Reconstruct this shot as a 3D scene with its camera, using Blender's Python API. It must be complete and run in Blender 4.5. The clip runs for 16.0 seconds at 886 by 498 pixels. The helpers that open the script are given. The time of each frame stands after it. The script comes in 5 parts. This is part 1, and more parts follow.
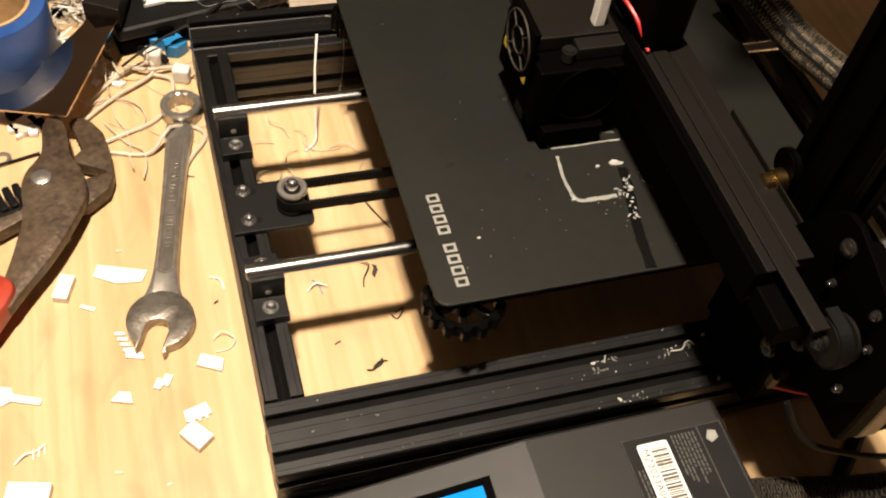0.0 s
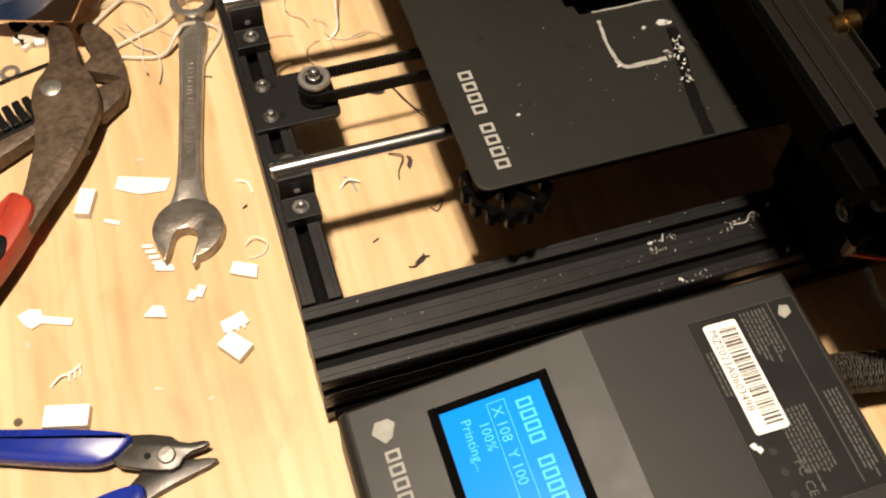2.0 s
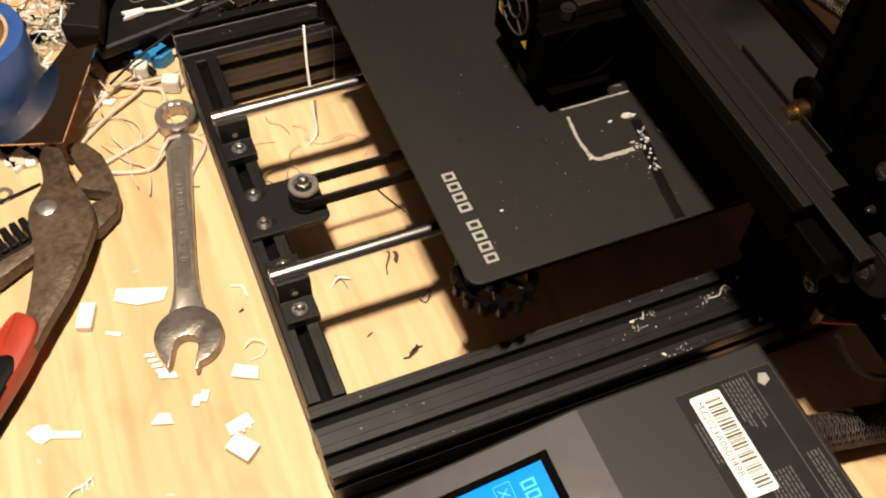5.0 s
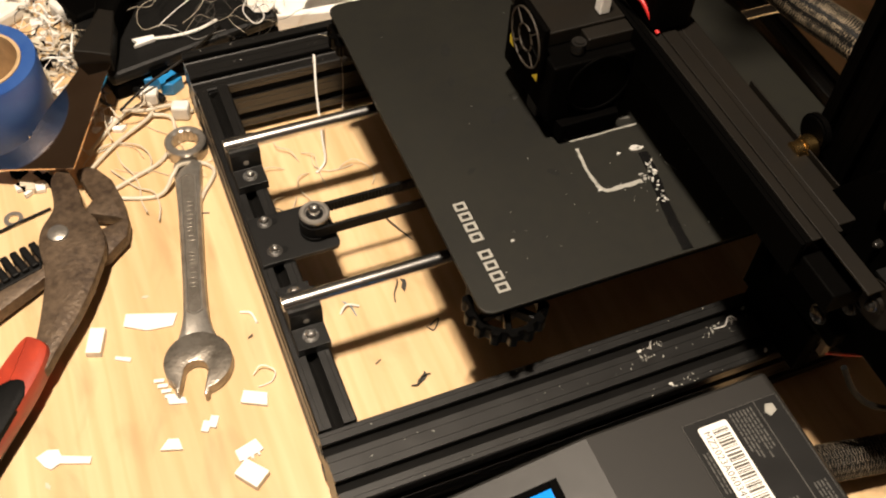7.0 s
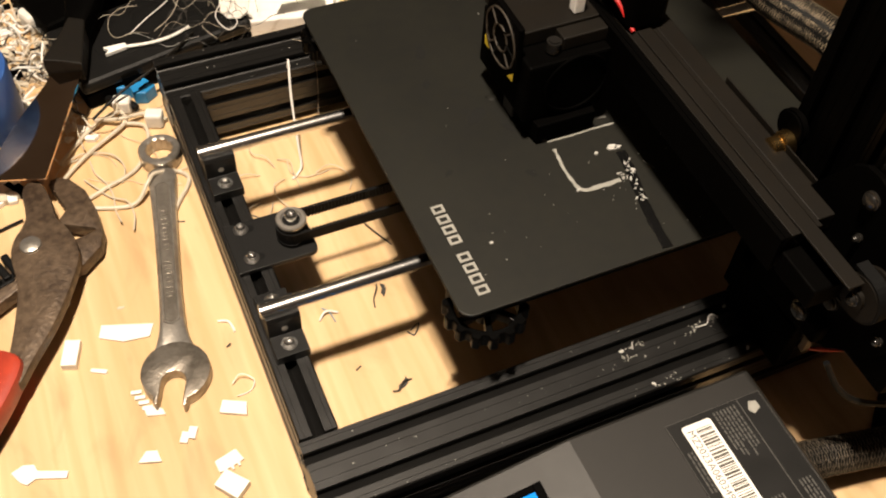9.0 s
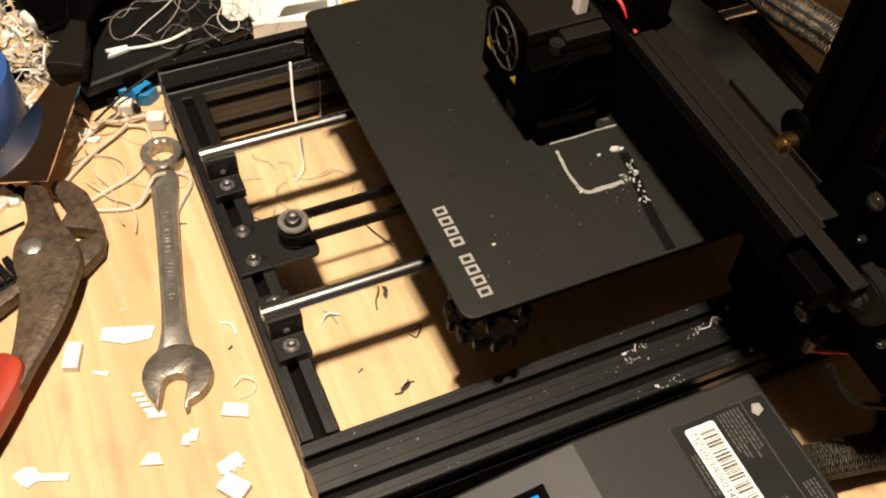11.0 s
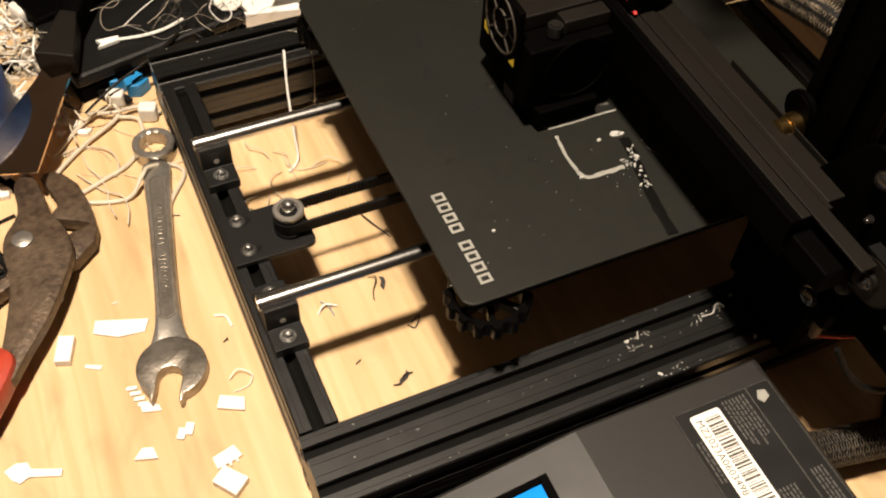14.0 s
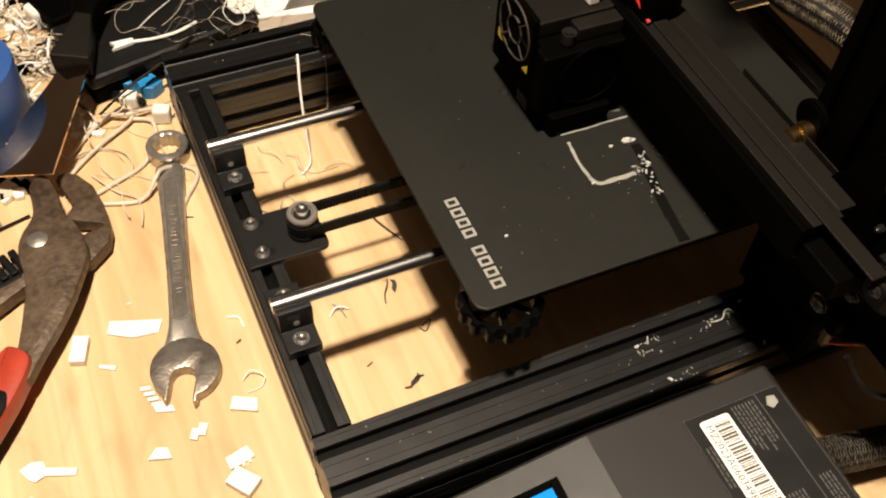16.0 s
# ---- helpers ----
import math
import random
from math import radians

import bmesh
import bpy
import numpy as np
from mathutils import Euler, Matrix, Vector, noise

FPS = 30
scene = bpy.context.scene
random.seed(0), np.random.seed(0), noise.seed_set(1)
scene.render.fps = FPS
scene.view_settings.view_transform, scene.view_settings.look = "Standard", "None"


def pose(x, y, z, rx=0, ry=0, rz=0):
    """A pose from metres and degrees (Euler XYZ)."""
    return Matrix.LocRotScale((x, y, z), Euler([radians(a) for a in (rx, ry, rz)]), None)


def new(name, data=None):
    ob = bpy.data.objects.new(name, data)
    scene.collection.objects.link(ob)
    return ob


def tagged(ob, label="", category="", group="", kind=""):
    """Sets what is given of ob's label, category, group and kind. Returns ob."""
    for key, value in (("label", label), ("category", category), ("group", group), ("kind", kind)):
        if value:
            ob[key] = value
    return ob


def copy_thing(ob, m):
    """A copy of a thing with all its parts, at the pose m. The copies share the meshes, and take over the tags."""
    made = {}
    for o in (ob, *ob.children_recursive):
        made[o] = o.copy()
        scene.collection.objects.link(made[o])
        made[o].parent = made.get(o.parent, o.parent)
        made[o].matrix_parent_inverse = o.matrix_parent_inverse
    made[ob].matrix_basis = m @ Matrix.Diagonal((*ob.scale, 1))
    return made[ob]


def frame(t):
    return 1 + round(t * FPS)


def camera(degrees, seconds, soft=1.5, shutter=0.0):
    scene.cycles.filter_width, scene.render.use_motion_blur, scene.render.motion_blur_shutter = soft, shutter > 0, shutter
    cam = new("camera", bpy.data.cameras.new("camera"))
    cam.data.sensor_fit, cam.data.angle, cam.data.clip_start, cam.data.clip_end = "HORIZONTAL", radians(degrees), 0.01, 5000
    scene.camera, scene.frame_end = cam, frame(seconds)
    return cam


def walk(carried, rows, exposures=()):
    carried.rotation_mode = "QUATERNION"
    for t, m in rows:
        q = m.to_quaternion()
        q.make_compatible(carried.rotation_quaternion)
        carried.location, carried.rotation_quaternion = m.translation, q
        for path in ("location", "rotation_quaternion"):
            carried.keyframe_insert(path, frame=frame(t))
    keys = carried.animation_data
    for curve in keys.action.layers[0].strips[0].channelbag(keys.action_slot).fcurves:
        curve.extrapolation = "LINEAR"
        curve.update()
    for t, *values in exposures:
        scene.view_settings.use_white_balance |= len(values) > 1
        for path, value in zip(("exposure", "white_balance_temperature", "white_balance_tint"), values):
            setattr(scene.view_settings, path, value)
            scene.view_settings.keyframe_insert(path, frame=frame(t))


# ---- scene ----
cam = camera(47.63, 16.0, soft=2.1, shutter=0.5)


def aim(x, y, z, yaw, pitch, roll):
    """A camera at x, y, z, turned by yaw, tilted by pitch and rolled about its own axis, in degrees."""
    return Matrix.Translation((x, y, z)) @ pose(0, 0, 0, 0, 0, yaw) @ pose(0, 0, 0, 90 + pitch) @ pose(0, 0, 0, 0, 0, roll)


ROWS = [
    (0, aim(-0.0253, -0.2000, 0.4875, -23.76, -52.19, 10.02)),
    (0.5, aim(-0.0110, -0.2095, 0.4792, -21.48, -52.17, 10.07)),
    (1, aim(0.0198, -0.2173, 0.4654, -18.05, -55.69, 7.46)),
    (1.5, aim(0.0049, -0.2005, 0.4576, -18.43, -57.57, 6.19)),
    (2, aim(-0.0163, -0.1876, 0.4535, -20.41, -57.97, 3.30)),
    (2.5, aim(-0.0181, -0.1910, 0.4589, -20.96, -57.44, 1.27)),
    (3, aim(-0.0032, -0.1862, 0.4548, -23.37, -57.94, 1.84)),
    (3.5, aim(-0.0145, -0.1797, 0.4564, -25.95, -57.90, 3.60)),
    (4, aim(-0.0294, -0.1850, 0.4633, -25.22, -56.41, 3.66)),
    (4.5, aim(-0.0326, -0.1874, 0.4754, -24.46, -54.83, 2.99)),
    (7, aim(-0.0446, -0.1847, 0.4866, -25.01, -52.37, 3.89)),
    (7.5, aim(-0.0453, -0.1813, 0.4828, -25.42, -52.27, 4.05)),
    (8, aim(-0.0386, -0.1810, 0.4848, -26.17, -52.57, 3.94)),
    (8.5, aim(-0.0397, -0.1843, 0.4824, -26.53, -52.06, 3.84)),
    (9, aim(-0.0424, -0.1839, 0.4817, -26.67, -51.91, 4.04)),
    (11.5, aim(-0.0432, -0.1838, 0.4783, -26.48, -51.57, 3.91)),
    (12, aim(-0.0451, -0.1833, 0.4744, -26.81, -51.40, 4.24)),
    (12.5, aim(-0.0480, -0.1830, 0.4742, -26.74, -51.42, 3.69)),
    (13, aim(-0.0463, -0.1838, 0.4745, -26.55, -51.75, 3.63)),
    (13.5, aim(-0.0428, -0.1839, 0.4738, -26.35, -51.93, 3.04)),
    (14, aim(-0.0445, -0.1828, 0.4688, -27.08, -51.61, 3.87)),
    (14.5, aim(-0.0539, -0.1835, 0.4678, -26.67, -51.18, 4.48)),
    (15, aim(-0.0493, -0.1798, 0.4713, -25.85, -51.94, 4.12)),
    (15.5, aim(-0.0482, -0.1808, 0.4714, -26.31, -51.80, 3.96)),
    (16, aim(-0.0495, -0.1815, 0.4737, -26.82, -51.66, 4.11)),
]
walk(cam, ROWS, exposures=((0, 0.04), (1.2, 0.0), (2.0, -0.13), (2.6, -0.06), (3.5, 0.03), (4.5, -0.03), (7.0, -0.05), (9.0, -0.05), (12.5, -0.04), (16, -0.06)))

# ---- world and lamp ----
scene.view_settings.exposure = 0.0
world = bpy.data.worlds.new("world")
scene.world = world
world.use_nodes = True
world.node_tree.nodes["Background"].inputs[0].default_value = (1.0, 0.72, 0.42, 1)
world.node_tree.nodes["Background"].inputs[1].default_value = 0.001
BULBS = ((-0.145, -0.045, 1.60), (-0.080, 0.005, 1.60))
for at in BULBS:
    bulb_data = bpy.data.lights.new("bulb_light", "POINT")
    bulb_data.energy, bulb_data.color, bulb_data.shadow_soft_size = 112, (1.0, 0.845, 0.675), 0.028
    bulb_light = new("bulb_light", bulb_data)
    bulb_light.location = at



# ---- materials ----
def material(name, color, rough=0.5, metal=0.0, spot=None, grain=60.0, amount=0.25, bump=0.0, bump_scale=400.0, spec=0.5, rough_var=0.12, coat=0.0):
    """A node material: base colour broken by two scales of noise, roughness varied, fine relief."""
    m = bpy.data.materials.new(name)
    m.use_nodes = True
    nt = m.node_tree
    n, l = nt.nodes, nt.links
    b = n["Principled BSDF"]
    b.inputs["Metallic"].default_value = metal
    b.inputs["Specular IOR Level"].default_value = spec
    b.inputs["Coat Weight"].default_value = coat
    tc = n.new("ShaderNodeTexCoord")
    fine = n.new("ShaderNodeTexNoise")
    fine.inputs["Scale"].default_value, fine.inputs["Detail"].default_value = grain, 6
    wide = n.new("ShaderNodeTexNoise")
    wide.inputs["Scale"].default_value, wide.inputs["Detail"].default_value = grain * 0.13, 3
    l.new(tc.outputs["Object"], fine.inputs["Vector"])
    l.new(tc.outputs["Object"], wide.inputs["Vector"])
    add = n.new("ShaderNodeMath")
    add.operation = "ADD"
    l.new(fine.outputs[0], add.inputs[0])
    l.new(wide.outputs[0], add.inputs[1])
    ramp = n.new("ShaderNodeMapRange")
    ramp.inputs["From Min"].default_value, ramp.inputs["From Max"].default_value = 0.75, 1.25
    l.new(add.outputs[0], ramp.inputs["Value"])
    mix = n.new("ShaderNodeMix")
    mix.data_type = "RGBA"
    other = spot or tuple(c * (1 - amount) for c in color)
    mix.inputs[6].default_value, mix.inputs[7].default_value = (*color, 1), (*other, 1)
    l.new(ramp.outputs[0], mix.inputs[0])
    l.new(mix.outputs[2], b.inputs["Base Color"])
    rr = n.new("ShaderNodeMapRange")
    rr.inputs["To Min"].default_value, rr.inputs["To Max"].default_value = max(rough - rough_var, 0.03), min(rough + rough_var, 1)
    l.new(fine.outputs[0], rr.inputs["Value"])
    l.new(rr.outputs[0], b.inputs["Roughness"])
    if bump:
        tex = n.new("ShaderNodeTexNoise")
        tex.inputs["Scale"].default_value, tex.inputs["Detail"].default_value = bump_scale, 4
        l.new(tc.outputs["Object"], tex.inputs["Vector"])
        bp = n.new("ShaderNodeBump")
        bp.inputs["Strength"].default_value, bp.inputs["Distance"].default_value = bump, 0.001
        l.new(tex.outputs[0], bp.inputs["Height"])
        l.new(bp.outputs[0], b.inputs["Normal"])
    return m


def wood(name, light, dark, along=1):
    """Pale plywood: long grain streaks, broad bands, a satin varnish."""
    m = bpy.data.materials.new(name)
    m.use_nodes = True
    n, l = m.node_tree.nodes, m.node_tree.links
    b = n["Principled BSDF"]
    tc = n.new("ShaderNodeTexCoord")
    sc = n.new("ShaderNodeMapping")
    sc.inputs["Scale"].default_value = (1, 0.09, 1) if along else (0.09, 1, 1)
    l.new(tc.outputs["Object"], sc.inputs["Vector"])
    streak = n.new("ShaderNodeTexNoise")
    streak.inputs["Scale"].default_value, streak.inputs["Detail"].default_value, streak.inputs["Distortion"].default_value = 70, 8, 0.5
    band = n.new("ShaderNodeTexNoise")
    band.inputs["Scale"].default_value, band.inputs["Detail"].default_value, band.inputs["Distortion"].default_value = 14, 3, 1.2
    l.new(sc.outputs[0], streak.inputs["Vector"])
    l.new(sc.outputs[0], band.inputs["Vector"])
    add = n.new("ShaderNodeMath")
    add.operation = "ADD"
    l.new(streak.outputs[0], add.inputs[0])
    l.new(band.outputs[0], add.inputs[1])
    mr = n.new("ShaderNodeMapRange")
    mr.inputs["From Min"].default_value, mr.inputs["From Max"].default_value = 0.7, 1.35
    l.new(add.outputs[0], mr.inputs["Value"])
    mix = n.new("ShaderNodeMix")
    mix.data_type = "RGBA"
    mix.inputs[6].default_value, mix.inputs[7].default_value = (*light, 1), (*dark, 1)
    l.new(mr.outputs[0], mix.inputs[0])
    scuff = n.new("ShaderNodeTexNoise")
    scuff.inputs["Scale"].default_value, scuff.inputs["Detail"].default_value, scuff.inputs["Distortion"].default_value = 38, 8, 0.8
    flat = n.new("ShaderNodeMapping")
    flat.inputs["Scale"].default_value = (1, 0.4, 1)
    l.new(tc.outputs["Object"], flat.inputs["Vector"])
    l.new(flat.outputs[0], scuff.inputs["Vector"])
    cut = n.new("ShaderNodeMapRange")
    cut.inputs["From Min"].default_value, cut.inputs["From Max"].default_value, cut.inputs["To Max"].default_value = 0.54, 0.74, 0.62
    l.new(scuff.outputs[0], cut.inputs["Value"])
    grime = n.new("ShaderNodeMix")
    grime.data_type = "RGBA"
    grime.inputs[7].default_value = (0.36, 0.25, 0.125, 1)
    l.new(cut.outputs[0], grime.inputs[0])
    rings = n.new("ShaderNodeTexWave")
    rings.inputs["Scale"].default_value, rings.inputs["Distortion"].default_value, rings.inputs["Detail"].default_value, rings.inputs["Detail Scale"].default_value = 26, 9.0, 4, 1.1
    l.new(sc.outputs[0], rings.inputs["Vector"])
    late = n.new("ShaderNodeMapRange")
    late.inputs["From Min"].default_value, late.inputs["From Max"].default_value, late.inputs["To Max"].default_value = 0.62, 1.0, 0.32
    l.new(rings.outputs["Fac"], late.inputs["Value"])
    lines = n.new("ShaderNodeMix")
    lines.data_type = "RGBA"
    lines.inputs[7].default_value = (0.50, 0.32, 0.145, 1)
    l.new(late.outputs[0], lines.inputs[0])
    l.new(mix.outputs[2], lines.inputs[6])
    l.new(lines.outputs[2], grime.inputs[6])
    l.new(grime.outputs[2], b.inputs["Base Color"])
    b.inputs["Roughness"].default_value = 0.42
    bp = n.new("ShaderNodeBump")
    bp.inputs["Strength"].default_value, bp.inputs["Distance"].default_value = 0.12, 0.0006
    l.new(streak.outputs[0], bp.inputs["Height"])
    l.new(bp.outputs[0], b.inputs["Normal"])
    return m


def glow(name, color, strength):
    m = bpy.data.materials.new(name)
    m.use_nodes = True
    b = m.node_tree.nodes["Principled BSDF"]
    b.inputs["Base Color"].default_value = (*[c * 0.3 for c in color], 1)
    b.inputs["Emission Color"].default_value = (*color, 1)
    b.inputs["Emission Strength"].default_value = strength
    b.inputs["Roughness"].default_value = 0.15
    return m


PINE = wood("varnished_pine", (0.71, 0.505, 0.292), (0.50, 0.325, 0.158))
ANODIZED = material("black_anodized_aluminium", (0.0030, 0.0028, 0.0025), 0.38, 0.0, spec=0.66, rough_var=0.06, grain=90, amount=0.3, bump=0.05, bump_scale=900)
POWDER = material("black_powder_coat", (0.0038, 0.0037, 0.0035), 0.47, 0.0, spec=0.28, rough_var=0.06, grain=200, bump=0.25, bump_scale=1500)
PLASTIC = material("black_plastic", (0.0008, 0.0007, 0.0006), 0.62, 0.0, spec=0.02, grain=150, bump=0.08, bump_scale=1200)
CASE = material("dark_grey_painted_steel", (0.0120, 0.0110, 0.0098), 0.50, 0.0, spec=0.48, rough_var=0.06, grain=120, amount=0.18, bump=0.04, bump_scale=2500)
BED = material("black_print_surface", (0.0092, 0.0090, 0.0064), 0.52, 0.0, spec=0.31, spot=(0.0052, 0.0052, 0.0040), grain=110, bump=0.08, bump_scale=2200, rough_var=0.08)
# Gantry black with low sheen and brown tone: the shade there is in the colour.
GANTRY = material("dimmed_dull_black", (0.0068, 0.0053, 0.0036), 0.55, 0.0, spec=0.17, grain=120, amount=0.35, bump=0.06, bump_scale=900)
LABEL = material("black_label_film", (0.0045, 0.0044, 0.0042), 0.5, 0.0, spec=0.32, grain=90, amount=0.2)
# Plug colour lowered: the dim light on the plugs is put into this tan.
TAN = material("dimmed_tan_nylon", (0.14, 0.1, 0.06), 0.5, 0.0, grain=200)
GREY_INK = material("washed_black_ink", (0.1, 0.09, 0.075), 0.6, 0.0, grain=400, amount=0.5)
WORN = material("worn_dull_steel", (0.36, 0.325, 0.28), 0.36, 0.8, spot=(0.15, 0.13, 0.105), grain=190, bump=0.25, bump_scale=600)
THREAD = material("pale_braid_thread", (0.42, 0.34, 0.24), 0.5, 0.0, spec=0.25, spot=(0.004, 0.004, 0.004), grain=650)
BLACK_BOLT = material("blackened_bolt_steel", (0.012, 0.011, 0.01), 0.22, 0.0, spec=0.5, grain=200)
CRUMB = material("dusty_white_plastic", (0.5, 0.49, 0.46), 0.6, 0.0, grain=300, amount=0.3)
GLOSS = material("glossy_black_nylon", (0.0009, 0.0008, 0.0007), 0.34, 0.0, spec=0.10, grain=200)
FAN_RING = material("dusty_fan_ring", (0.045, 0.036, 0.027), 0.5, 0.0, grain=300, amount=0.4)
CHROME = material("polished_steel_rod", (0.85, 0.84, 0.82), 0.22, 1.0, grain=80, amount=0.1, rough_var=0.04)
STEEL = material("satin_steel", (0.50, 0.47, 0.43), 0.34, 0.8, spot=(0.27, 0.245, 0.21), grain=160, bump=0.15, bump_scale=700)
RUSTY = material("brown_oxidised_steel", (0.135, 0.095, 0.062), 0.48, 0.4, spot=(0.045, 0.028, 0.017), grain=260, bump=0.4, bump_scale=500)
WHITE = material("white_printed_plastic", (0.8, 0.78, 0.74), 0.45, 0.0, grain=300, amount=0.06, bump=0.1, bump_scale=1500)
PALE = material("pale_grey_print", (0.30, 0.295, 0.265), 0.6, 0.0, grain=300, amount=0.2)
FADED = material("faded_grey_ink", (0.085, 0.082, 0.075), 0.6, 0.0, grain=300, amount=0.3)
RUBBER = material("black_rubber", (0.003, 0.003, 0.003), 0.6, 0.0, spec=0.15, grain=200, bump=0.2, bump_scale=900)
RED_GRIP = material("red_vinyl_grip", (0.40, 0.046, 0.022), 0.4, 0.0, spot=(0.22, 0.022, 0.013), grain=90, bump=0.1)
BLUE_GRIP = material("blue_vinyl_grip", (0.012, 0.03, 0.3), 0.25, 0.0, spot=(0.008, 0.02, 0.2), grain=90)
BLUE_TAPE = material("blue_masking_tape", (0.012, 0.055, 0.23), 0.5, 0.0, spot=(0.03, 0.09, 0.28), grain=70, bump=0.25, bump_scale=500)
CARD = material("brown_cardboard", (0.5, 0.34, 0.18), 0.75, 0.0, grain=200, bump=0.2)
BRASS = material("brass", (0.65, 0.42, 0.16), 0.25, 1.0, grain=120)
RED_WIRE = material("red_wire", (0.5, 0.02, 0.02), 0.35, 0.0, grain=100)
# Nearly black, so the unseen room throws little light onto the black parts.
PLASTER = material("near_black_plaster", (0.03, 0.02, 0.012), 0.85, 0.0, grain=6, bump=0.1)
BRAID = bpy.data.materials.new("braided_sleeve")
BRAID.use_nodes = True
_n, _l = BRAID.node_tree.nodes, BRAID.node_tree.links
_tc, _mp, _ck = _n.new("ShaderNodeTexCoord"), _n.new("ShaderNodeMapping"), _n.new("ShaderNodeTexChecker")
_mp.inputs["Rotation"].default_value = (0.6, 0.5, 0.78)
_l.new(_tc.outputs["Object"], _mp.inputs["Vector"])
_l.new(_mp.outputs[0], _ck.inputs["Vector"])
_ck.inputs["Scale"].default_value = 900
_ck.inputs["Color1"].default_value, _ck.inputs["Color2"].default_value = (0.006, 0.0055, 0.005, 1), (0.003, 0.003, 0.003, 1)
_l.new(_ck.outputs["Color"], _n["Principled BSDF"].inputs["Base Color"])
_n["Principled BSDF"].inputs["Roughness"].default_value = 0.55
_n["Principled BSDF"].inputs["Specular IOR Level"].default_value = 0.15
GUNMETAL = material("dark_blade_steel", (0.055, 0.05, 0.045), 0.38, 0.6, spot=(0.05, 0.045, 0.04), grain=150, bump=0.1)
GREASE = material("glossy_black_adhesive", (0.006, 0.006, 0.006), 0.12, 0.0, grain=300, bump=0.5, bump_scale=500)
# Blade steel; its brown tint stands in for a warm reflection.
MIRROR = material("brown_tinted_blade_steel", (0.80, 0.62, 0.47), 0.07, 1.0, spot=(0.68, 0.50, 0.36), grain=60, rough_var=0.04)
YELLOW = material("yellow_sticker", (0.6, 0.45, 0.03), 0.4)
PALE_BLUE = material("pale_blue_plastic", (0.25, 0.36, 0.42), 0.4, grain=200)
LIGHT_BLUE = material("light_blue_plastic", (0.02, 0.22, 0.5), 0.35, grain=200)
CREAM = material("cream_insulation", (0.58, 0.51, 0.4), 0.45, grain=100, amount=0.15)
CLEAR = material("milky_plastic", (0.75, 0.72, 0.66), 0.3, grain=200, amount=0.12)
SCREEN = glow("blue_lcd", (0.0, 0.30, 0.95), 0.95)
SCREEN_INK = glow("pale_lcd_ink", (0.10, 0.66, 0.95), 1.0)


# ---- mesh helpers ----
def link(name, bm, mat, smooth=False):
    me = bpy.data.meshes.new(name)
    bmesh.ops.recalc_face_normals(bm, faces=bm.faces[:])
    bm.to_mesh(me)
    bm.free()
    me.materials.append(mat)
    if smooth:
        for p in me.polygons:
            p.use_smooth = True
        me.set_sharp_from_angle(angle=radians(35))
    return new(name, me)


def part(name, bm, mat, parent, label="", smooth=False):
    ob = link(name, bm, mat, smooth)
    ob.parent = parent
    if label:
        tagged(ob, label)
    return ob


def empty(name, label, category, m=None, group=""):
    ob = new(name)
    ob.empty_display_size = 0.02
    if m is not None:
        ob.matrix_world = m
        bpy.context.view_layer.update()
    return tagged(ob, label, category, group)


def box(x0, y0, z0, x1, y1, z1, bevel=0.0, bm=None):
    own = bm is None
    tmp = bmesh.new()
    bmesh.ops.create_cube(tmp, size=1, matrix=Matrix.Translation(((x0 + x1) / 2, (y0 + y1) / 2, (z0 + z1) / 2)) @ Matrix.Diagonal((abs(x1 - x0), abs(y1 - y0), abs(z1 - z0), 1)))
    if bevel:
        bmesh.ops.bevel(tmp, geom=tmp.edges[:], offset=bevel, segments=2, affect="EDGES", profile=0.5)
    if own:
        return tmp
    return join(bm, tmp)


def join(bm, other, m=None):
    if m is not None:
        other.transform(m)
    me = bpy.data.meshes.new("tmp")
    other.to_mesh(me)
    other.free()
    bm.from_mesh(me)
    bpy.data.meshes.remove(me)
    return bm


def moved(bm, m):
    bm.transform(m)
    return bm


def slab(outline, z0, z1, bevel=0.0):
    """A flat outline given height, with softened edges."""
    bm = bmesh.new()
    low = [bm.verts.new((x, y, z0)) for x, y in outline]
    f = bm.faces.new(low)
    r = bmesh.ops.extrude_face_region(bm, geom=[f])
    for v in [g for g in r["geom"] if isinstance(g, bmesh.types.BMVert)]:
        v.co.z = z1
    bmesh.ops.recalc_face_normals(bm, faces=bm.faces[:])
    if bevel:
        bmesh.ops.bevel(bm, geom=[e for e in bm.edges if len(e.link_faces) == 2 and e.calc_face_angle(0) > 0.6], offset=bevel, segments=2, affect="EDGES", profile=0.5)
    return bm


def cyl(a, b, r, r2=None, seg=24, bevel=0.0):
    a, b = Vector(a), Vector(b)
    bm = bmesh.new()
    d = b - a
    m = Matrix.Translation((a + b) / 2) @ d.to_track_quat("Z", "Y").to_matrix().to_4x4()
    bmesh.ops.create_cone(bm, cap_ends=True, segments=seg, radius1=r, radius2=r if r2 is None else r2, depth=d.length, matrix=m)
    if bevel:
        bmesh.ops.bevel(bm, geom=[e for e in bm.edges if e.calc_face_angle(0) > 1.0], offset=bevel, segments=2, affect="EDGES")
    return bm


